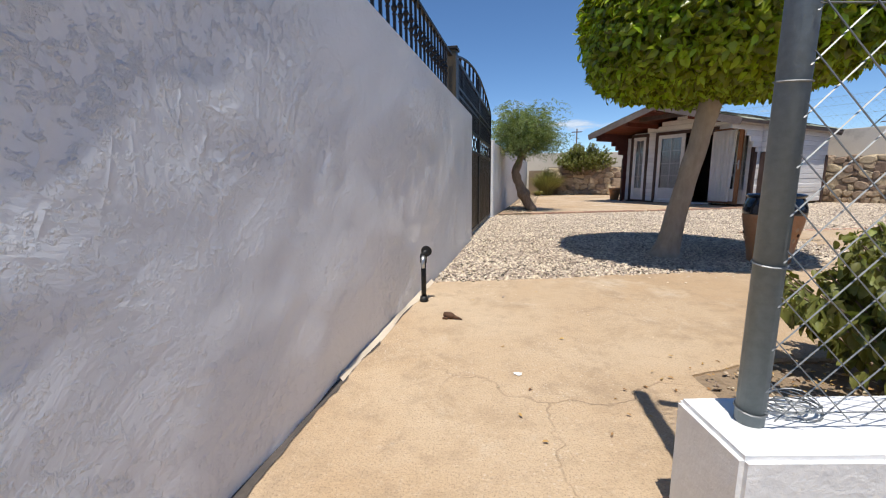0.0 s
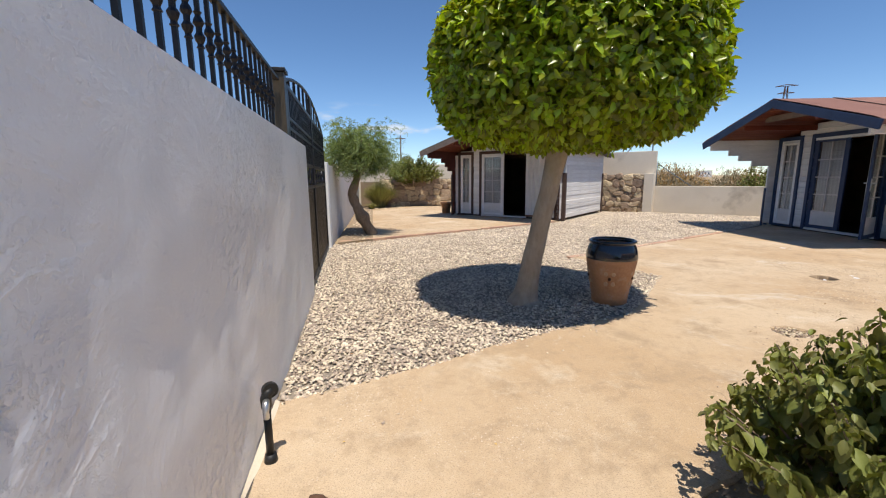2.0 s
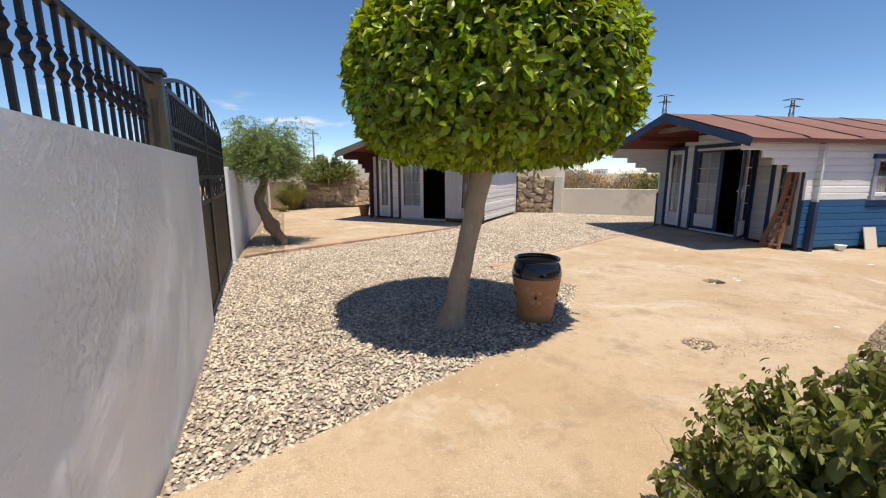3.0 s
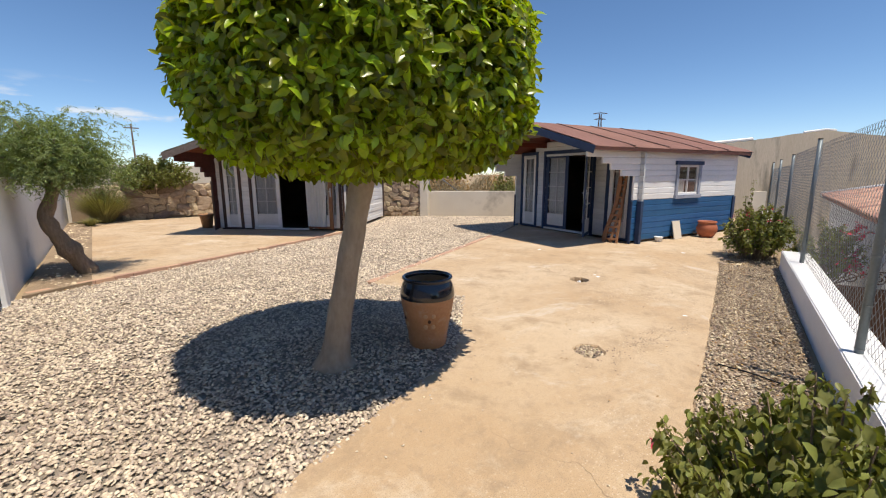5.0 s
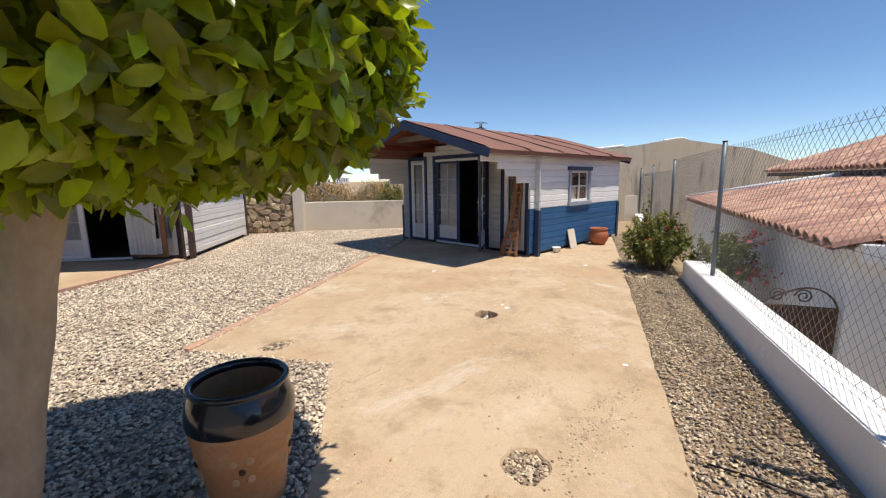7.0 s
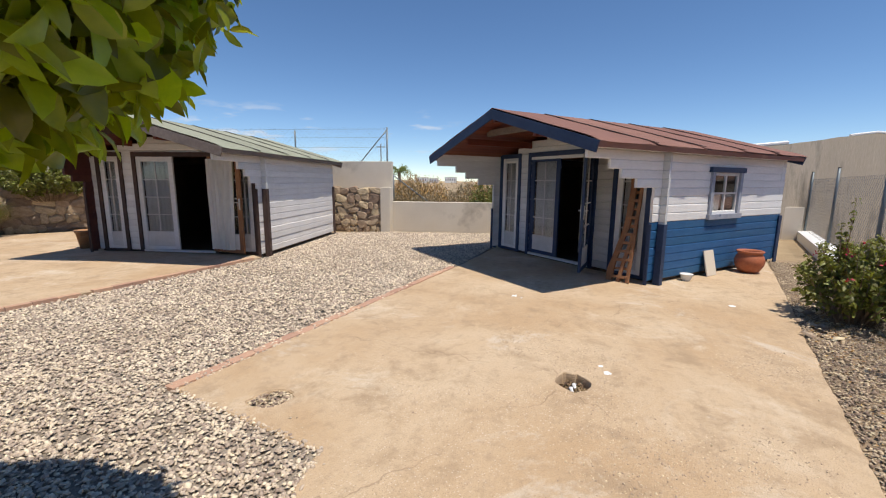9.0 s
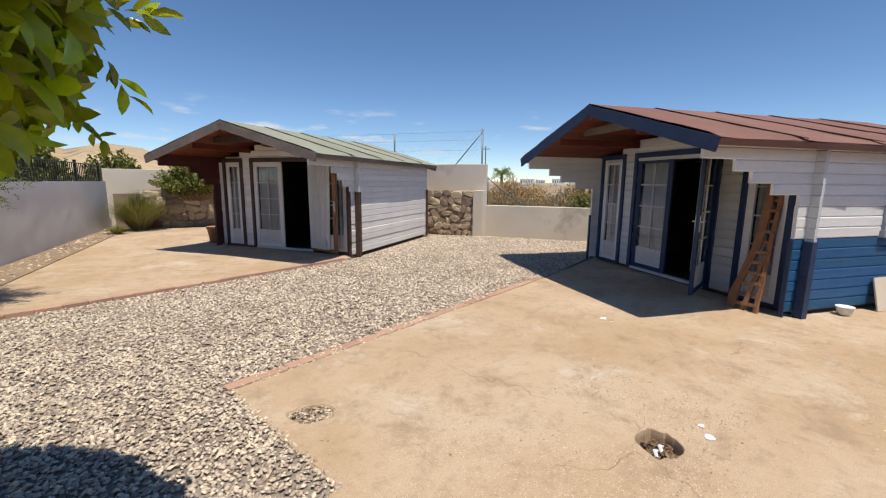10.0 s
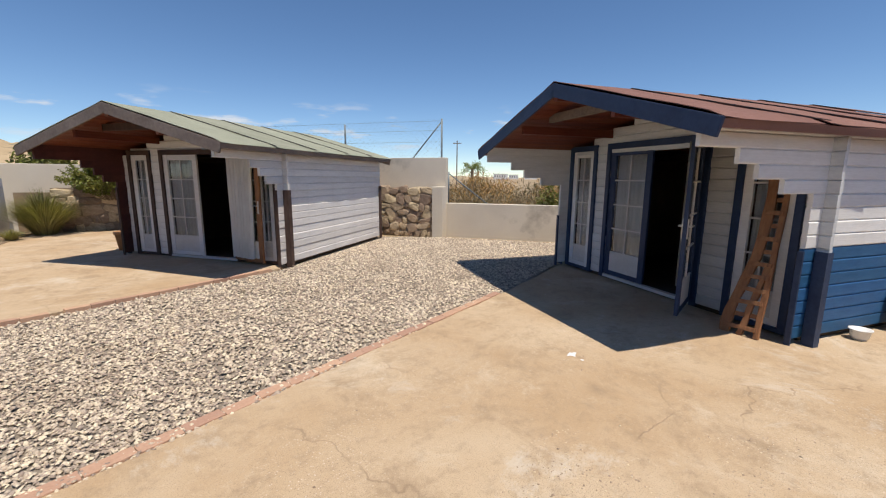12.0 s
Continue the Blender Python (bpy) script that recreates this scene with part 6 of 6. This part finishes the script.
# ---- posts and wires behind the back wall ----
def wire_post(s, off, z0, h, brace, label):
    x, y = back_at(s, off)
    t = thing("fence_post", pose(x, y, z0), label, "post", "back fence posts")
    part("pole", tube([(0, 0, 0), (0, 0, h)], 0.026, 10), M["galv"], t, smooth=True)
    if brace:
        part("brace", tube([(0.02, 0, h - 0.05), (brace[0], brace[1], brace[2])], 0.018, 8), M["galv"], t, smooth=True)
    return t


wire_post(0.0, 0.42, 0.85, 2.30, (-0.42, 0.74, 1.25), "grey fence post with a slanting brace above the wall")
wire_post(2.95, 0.45, 2.10, 0.98, None, "plain grey fence post above the cream wall")
wire_post(-0.15, 0.60, 0.85, 0.9, (0.55, -0.95, 0.05), "short grey strut behind the low wall")
for z in (2.55, 2.85, 3.10):
    a, b = back_at(0, 0.42), back_at(8, 0.45)
    t = thing("fence_wire", pose(0, 0, 0), "thin wire strung between the back fence posts", "wire", "back fence wires")
    part("strand", tube([(*a, z), (*b, z)], 0.003, 4), M["wire"], t)
m, ln = run(back_at(7.9, 0.45), back_at(0.0, 0.42), 2.14)
t = thing("chain_link_fence", m, "faint chain-link mesh above the cream wall", "fence", "chain-link bays")
part("mesh", lattice(ln, 0.98, 0.16, 0.0012), M["wire"], t)


# ---- neighbouring house beyond the fence ----
def tiled(parent, corner, along, upway, na, nu, pa=0.235, pu=0.36, clip=None):
    """Rows of curved clay tiles: corner is the low end, along runs with the eave, upway up the slope."""
    bm = bmesh.new()
    n = 6
    for z, s in ((0.0, 1.0), (0.016, 0.82)):
        for u, r in ((0.0, 0.105), (1.0, 0.085)):
            for k in range(n + 1):
                a = math.pi * k / n
                bm.verts.new((r * s * math.cos(a) + 0.118, u * 0.42, r * s * math.sin(a) * 1.0))
    bm.verts.ensure_lookup_table()
    q = n + 1
    for k in range(n):
        bm.faces.new([bm.verts[i] for i in (k, k + 1, q + k + 1, q + k)])
        bm.faces.new([bm.verts[i] for i in (k, k + 1, 2 * q + k + 1, 2 * q + k)])
    me = bpy.data.meshes.new("roof_tile")
    bm.to_mesh(me)
    bm.free()
    me.materials.append(M["tile"])
    ax, up = Vector(along).normalized(), Vector(upway).normalized()
    nz = ax.cross(up)
    base = Matrix((ax, up, nz)).transposed().to_4x4()
    base.translation = corner
    made = 0
    for j in range(nu):
        for i in range(na):
            if clip and not clip(i * pa, j * pu):
                continue
            mm = base @ pose(i * pa + random.uniform(-0.008, 0.008), j * pu, 0.01 + random.uniform(-0.004, 0.006), 4.0, 0, random.uniform(-1.5, 1.5))
            share("roof_tile", me, parent, mm)
            made += 1
    return made


def neighbour():
    h = thing("house", pose(6.6, 0.06, -1.6, 0, 0, -2.5), "white neighbouring house with clay tile roofs beyond the fence", "house")
    # lower wing: its eave runs along the yard, hipped at the far end
    ez, rise, ln, up = 2.45, 0.22, 9.5, 2.75
    part("wall", box((0.0, -2.74, 0.0), (ln - 0.2, -0.10, ez - 0.02), 0.01), M["white"], h)
    bm = bmesh.new()
    q, q2 = [[bm.verts.new((x, y, z)) for y, z in ((-2.74, ez - 0.02), (-0.11, ez - 0.02), (-2.74, ez + rise * 2.5))] for x in (0.0, 0.2)]
    bm.faces.new(q)
    bm.faces.new(q2)
    for a, b in ((0, 1), (1, 2), (2, 0)):
        bm.faces.new((q[a], q[b], q2[b], q2[a]))
    part("gable", bm, M["white"], h)
    roof = new("roof")
    roof.parent = h
    tiled(roof, (ln, 0.10, ez), (-1, 0, 0), (0, -1, rise), 41, 8, clip=lambda a, u: a > u - 0.2)
    deck = bmesh.new()
    deck.faces.new([deck.verts.new(p) for p in ((-0.1, 0.1, ez - 0.01), (ln, 0.1, ez - 0.01), (ln - up, 0.1 - up, ez + rise * up - 0.01), (-0.1, 0.1 - up, ez + rise * up - 0.01))])
    part("deck", deck, M["tile"], roof)
    part("hip_mortar", tube([(ln + 0.02, 0.1, ez + 0.08), (ln - up / 2, 0.1 - up / 2, ez + rise * up / 2 + 0.10), (ln - up, 0.1 - up, ez + rise * up + 0.11)], [0.075, 0.085, 0.08], 8), M["white"], roof, "pale mortar capping along the roof edge", True)
    # white coping on the near gable
    part("coping", box((-0.16, -2.7, ez - 0.12), (-0.01, -0.10, ez + 0.06), 0.012), M["white"], h, "white rendered coping on the gable")
    # taller part behind
    uz, x1 = 3.25, 11.9
    part("wall", box((-4.0, -8.0, 0.0), (x1 - 0.2, -2.75, uz - 0.02), 0.01), M["cream"], h)
    roof2 = new("roof")
    roof2.parent = h
    tiled(roof2, (x1, -2.40, uz), (-1, 0, 0), (0, -1, 0.40), 36, 8, clip=lambda a, u: a > u - 0.2)
    deck = bmesh.new()
    deck.faces.new([deck.verts.new(p) for p in ((-4.2, -2.42, uz - 0.01), (x1, -2.42, uz - 0.01), (x1 - 3.0, -5.42, uz + 1.19), (-4.2, -5.42, uz + 1.19))])
    part("deck", deck, M["tile"], roof2)
    part("fascia", box((-4.2, -2.52, uz - 0.12), (x1 - 0.05, -2.46, uz - 0.02), 0.005), M["brown"], h)


neighbour()
t = thing("iron_gate", pose(6.66, -0.02, -0.95, 0, 0, 90), "rusty iron gate with scrolls closing the passage beside the white wall", "gate")
part("gate_frame", box((0.0, -0.02, 0.0), (0.64, 0.02, 0.03), 0.004), M["rust"], t)
for x in (0.0, 0.61):
    part("stile", box((x, -0.02, 0.03), (x + 0.03, 0.02, 1.16), 0.004), M["rust"], t)
part("top_rail", box((0.0, -0.021, 1.16), (0.64, 0.021, 1.19), 0.004), M["rust"], t)
part("panel", box((0.03, -0.006, 0.03), (0.61, 0.006, 1.16), 0.002), M["rust"], t, "rusty sheet panel")
for c, sg in ((0.28, 1), (0.50, -1)):
    pts = [(c + sg * 0.075 * (1 - k / 44) * math.cos(k / 33 * 3.4 * math.pi), 0, 1.29 + 0.075 * (1 - k / 44) * math.sin(k / 33 * 3.4 * math.pi)) for k in range(34)]
    part("scroll", tube(pts, 0.007, 6), M["rust"], t, smooth=True)
part("arch_bar", tube([(0.64 * k / 14, 0, 1.19 + 0.19 * math.sin(math.pi * (k / 14) ** 0.7)) for k in range(15)], 0.009, 6), M["rust"], t, smooth=True)


def bougainvillea(at, n, seed, label, spread):
    rng = np.random.default_rng(seed)
    t = thing("bougainvillea", pose(*at), label, "climbing plant")
    bm = bmesh.new()
    pts, fl = [], []
    for k in range(9):
        e = Vector((-rng.uniform(0.55, 1.0) * spread[0], rng.uniform(-0.12, 0.10), (k % 2) * spread[1] + rng.uniform(-0.05, 0.08)))
        b = Vector((0.9, 0, -0.5))
        mid = b.lerp(e, 0.5) + Vector((0, 0.1, 0.25))
        q = [(1 - u) ** 2 * b + 2 * u * (1 - u) * mid + u * u * e for u in [i / 8 for i in range(9)]]
        tube(q, 0.008, 4, bm)
        for u in rng.uniform(0.3, 1.0, n):
            p = (1 - u) ** 2 * b + 2 * u * (1 - u) * mid + u * u * e + Vector(rng.normal(0, 0.055, 3))
            (fl if u > 0.74 else pts).append(p)
    part("stem", bm, M["roughbark"], t)
    v, f = leaves(rng, np.array(pts), rng.normal(0, 1, (len(pts), 3)), 0.07, 0.6, 0.3)
    tri_mesh("foliage", v, f, M["bushleaf"], t)
    v, f = leaves(rng, np.array(fl), rng.normal(0, 1, (len(fl), 3)), 0.05, 0.85, 0.0)
    tagged(tri_mesh("flowers", v, f, M["petal"], t, "clusters of magenta flowers"), kind="stuff")


bougainvillea((9.3, 0.24, 0.24), 44, 51, "magenta bougainvillea climbing the neighbour's white wall", (1.5, 0.44))


def old_building():
    b = thing("building", pose(18.0, 0, -1.6), "old bare rendered building with a low worn gable and dark streaks", "building")
    bm = bmesh.new()
    out = [(5.5, 0.0), (5.5, 3.75), (1.58, 4.21), (0.38, 4.43), (-0.52, 4.57), (-1.80, 4.42), (-3.36, 4.26), (-5.37, 3.74), (-11.0, 3.4), (-11.0, 0.0)]
    rim = []
    for (ya, za), (yb, zb) in zip(out, out[1:]):
        k = max(1, int(abs(yb - ya) / 0.25))
        rim += [(ya + (yb - ya) * i / k, za + (zb - za) * i / k + (0.025 * noise.noise((ya + (yb - ya) * i / k * 3, 4, 4)) if za > 0 and zb > 0 else 0)) for i in range(k)]
    rim.append(out[-1])
    a, c = [[bm.verts.new((x + 0.8 * (1.6 - y), y, z)) for y, z in rim] for x in (0.0, 5.0)]
    bm.faces.new(a)
    bm.faces.new(c[::-1])
    for i in range(len(rim)):
        j = (i + 1) % len(rim)
        bm.faces.new((a[i], a[j], c[j], c[i]))
    part("wall", bm, M["oldrender"], b, "stained bare render")
    part("capping", tube([(0.8 * (1.6 - y) + 0.05, y, z + 0.05) for y, z in ((3.6, 3.97), (2.6, 4.09), (1.5, 4.23))], 0.05, 6), M["white"], b, "pale capping on one end of the gable")
    part("capping", tube([(0.8 * (1.6 - y) + 0.05, y, z + 0.03) for y, z in ((0.1, 4.47), (-0.52, 4.57), (-0.8, 4.54))], 0.035, 6), M["white"], b, "pale capping on the gable's peak")


old_building()


# ---- field, scrub and distance behind the walls ----
def scrub(at, r, h, n, mat, label, seed):
    rng = np.random.default_rng(seed)
    t = thing("scrub", pose(*at), label, "scrub", kind="stuff")
    u = rng.normal(0, 1, (n, 3))
    u /= np.linalg.norm(u, axis=1)[:, None]
    k = rng.uniform(0.35, 1.0, n) ** 0.5
    lump = np.array([1 + 0.35 * noise.noise((a * 1.7 + seed, b * 1.7, c * 1.7)) for a, b, c in u])
    p = u * (k * lump)[:, None] * (r, r, h)
    p[:, 2] = np.abs(p[:, 2])
    v, f = leaves(rng, p, u, 0.15, 0.16, -0.3, 0.1, 0.5)
    tri_mesh("twigs", v, f, M[mat], t)


rs = random.Random(9)
for k in range(46):
    s, off = rs.uniform(-9.0, 3.0), rs.uniform(1.6, 17.0)
    x, y = back_at(s, off)
    hh = rs.uniform(1.0, 1.6) * (1 + 0.02 * off)
    scrub((x, y, -0.1), rs.uniform(0.7, 1.5), hh, 2200, rs.choice(["scrub", "scrub", "scrub", "greyscrub"]), "dry brown scrub in the field", 60 + k)


def hills():
    v, f = [], []
    n, rows = 120, 8
    for j in range(rows):
        for i in range(n):
            a = radians(-62 + 128 * i / (n - 1))
            R = 420 + 90 * j
            x, y = R * math.sin(a), R * math.cos(a)
            ridge = 0.5 + 0.5 * noise.noise((a * 3.1, 0.7, 0)) + 0.22 * noise.noise((a * 9, j * 0.6, 3)) + 0.10 * noise.noise((a * 30, j, 1))
            left = max(0.0, min(1.0, (14 - math.degrees(a)) / 14)) + 0.10
            v.append((x, y, -2 + 92 * max(0, ridge) * left * math.sin(math.pi * min(1, j / (rows - 2))) if j < rows - 1 else -5))
    f = [(j * n + i, j * n + i + 1, (j + 1) * n + i + 1, (j + 1) * n + i) for j in range(rows - 1) for i in range(n - 1)]
    tagged(sheet("backdrop", v, f, M["hill"], smooth=True), "dry ochre hills in the distance", "hills", kind="structure")


hills()


def aim(yaw, far):
    """A place on the plan in a compass way from the yard: yaw in degrees to the right of the y axis."""
    return far * math.sin(radians(yaw)), far * math.cos(radians(yaw))


def pylon(yaw, far, h, label):
    x, y = aim(yaw, far)
    t = thing("pylon", pose(x, y, 0, 0, 0, -yaw + 15), label, "pylon", "power pylons")
    w = 1.1
    for sx, sy in ((-1, -1), (1, -1), (1, 1), (-1, 1)):
        part("leg", tube([(sx * w, sy * w, 0), (sx * 0.22, sy * 0.22, h)], 0.07, 5), M["rust"], t)
    bm = bmesh.new()
    n = 9
    for k in range(n):
        a, b = 1 - k / n * 0.8, 1 - (k + 1) / n * 0.8
        for sx, sy, ux, uy in ((-1, -1, 1, -1), (1, -1, 1, 1), (1, 1, -1, 1), (-1, 1, -1, -1)):
            tube([(sx * w * a, sy * w * a, h * k / n), (ux * w * b, uy * w * b, h * (k + 1) / n)], 0.035, 4, bm)
    part("lattice", bm, M["rust"], t)
    for z, l in ((h, 2.0), (h - 1.5, 1.5)):
        part("cross_arm", tube([(-l, 0, z), (0, 0, z + 0.35), (l, 0, z)], 0.08, 5), M["rust"], t)
        part("cross_arm", tube([(-l, 0, z), (l, 0, z)], 0.06, 5), M["rust"], t)


pylon(61.8, 120, 20.3, "rusty lattice power pylon in the distance")
pylon(73.6, 125, 17.8, "rusty lattice power pylon far beyond the shed")


def pole(yaw, far, h, label):
    x, y = aim(yaw, far)
    t = thing("utility_pole", pose(x, y, 0, 0, 0, -yaw), label, "pole", "utility poles")
    part("mast", tube([(0, 0, -0.3), (0, 0, h)], [0.12, 0.08], 8), M["greybarge"], t)
    part("cross_arm", box((-0.7, -0.05, h - 0.5), (0.7, 0.05, h - 0.38), 0.01), M["greybarge"], t)


pole(17.5, 60, 7.2, "thin utility pole behind the yard")
pole(46.3, 75, 7.6, "thin utility pole in the field")


def palm(yaw, far, h):
    x, y = aim(yaw, far)
    t = thing("palm_tree", pose(x, y, 0), "small palm tree far out in the field", "tree")
    part("trunk", tube([(0, 0, -0.2), (0.05, 0, h * 0.5), (0, 0, h)], [0.22, 0.16, 0.15], 8), M["roughbark"], t, smooth=True)
    r = np.random.default_rng(77)
    bm = bmesh.new()
    vs, fs, off = [], [], 0
    for k in range(26):
        a, e = r.uniform(0, 6.283), r.uniform(-0.3, 1.2)
        u = np.linspace(0.05, 1, 30)
        d = np.array((math.cos(a), math.sin(a), 0))
        p = np.array((0, 0, h)) + d * (1.3 * u * math.cos(e))[:, None] + np.array((0, 0, 1)) * (1.3 * u * math.sin(e) - 0.7 * u ** 2)[:, None]
        v, f = leaves(r, p, np.tile(d * 0.6, (30, 1)) + r.normal(0, 0.5, (30, 3)), 0.35, 0.10, 0.4, 0.1, 0.3)
        vs.append(v), fs.append(f + off)
        off += len(v)
    bm.free()
    tri_mesh("crown", np.concatenate(vs), np.concatenate(fs), M["greyleaf"], t)


palm(48.7, 46, 2.55)


def far_house(yaw, far, w, h, label):
    x, y = aim(yaw, far)
    t = thing("house", pose(x, y, -0.2, 0, 0, -yaw), label, "house", "distant white houses")
    part("wall", box((-w / 2, 0, 0), (w / 2, 6, h), 0.03), M["white"], t)
    part("roof", box((-w / 2 - 0.2, -0.2, h), (w / 2 + 0.2, 6.2, h + 0.25), 0.03), M["cream"], t)
    for k in range(int(w / 2.4)):
        xx = -w / 2 + 1.0 + 2.4 * k
        part("window", box((xx, -0.03, h * 0.42), (xx + 0.9, 0.05, h * 0.78), 0.01), M["navy"], t)


far_house(51.5, 420, 14.0, 5.5, "low white house in the distance")
far_house(55.5, 480, 14.0, 6.5, "low white house in the distance")
far_house(53.2, 450, 10.0, 5.0, "low white house in the distance")


def cloud_bank():
    """A thin sheet of broken cloud low over the horizon."""
    n, v, f = 48, [], []
    for i in range(n + 1):
        x, y = aim(-30 + 92 * i / n, 2300)
        v += [(x, y, 2300 * math.tan(radians(2.5))), (x, y, 2300 * math.tan(radians(10.5)))]
    f = [(2 * i, 2 * i + 2, 2 * i + 3, 2 * i + 1) for i in range(n)]
    o = sheet("backdrop", v, f, M["cloudy"])
    uv = o.data.uv_layers.new(name="UVMap")
    for lp in o.data.loops:
        uv.data[lp.index].uv = ((lp.vertex_index // 2) / n, lp.vertex_index % 2)
    o.visible_shadow = False
    tagged(o, "bank of thin white cloud low in the sky", "cloud", kind="structure")


cloud_bank()

# dead leaves and twigs under the bushes
rng = np.random.default_rng(91)
vs, fs, off = [], [], 0
for cx, cy, sx, sy, k in ((1.7, 1.4, 0.55, 0.22, 260), (9.2, 1.45, 0.7, 0.25, 220), (1.9, 9.9, 0.5, 0.6, 160), (3.7, 2.5, 0.6, 0.5, 14), (0.6, 2.6, 0.5, 0.5, 6), (5.0, 1.3, 1.6, 0.2, 420), (9.0, 1.62, 0.8, 0.12, 200)):
    p = np.stack([rng.normal(cx, sx, k), rng.normal(cy, sy, k), rng.uniform(0.004, 0.012, k)], 1)
    p = p[(p[:, 1] > 1.0) & ((p[:, 1] < 1.70) | (cy > 2))]
    d = rng.normal(0, 1, (len(p), 3)) * (1, 1, 0.05)
    a, b = leaves(rng, p, d, 0.024, 0.5, 0.0, 0.3, 0.05)
    vs.append(a), fs.append(b + off)
    off += len(a)
tagged(tri_mesh("leaf_litter", np.concatenate(vs), np.concatenate(fs), M["scrub"]), "dry brown fallen leaves on the ground", "leaf litter", kind="stuff")
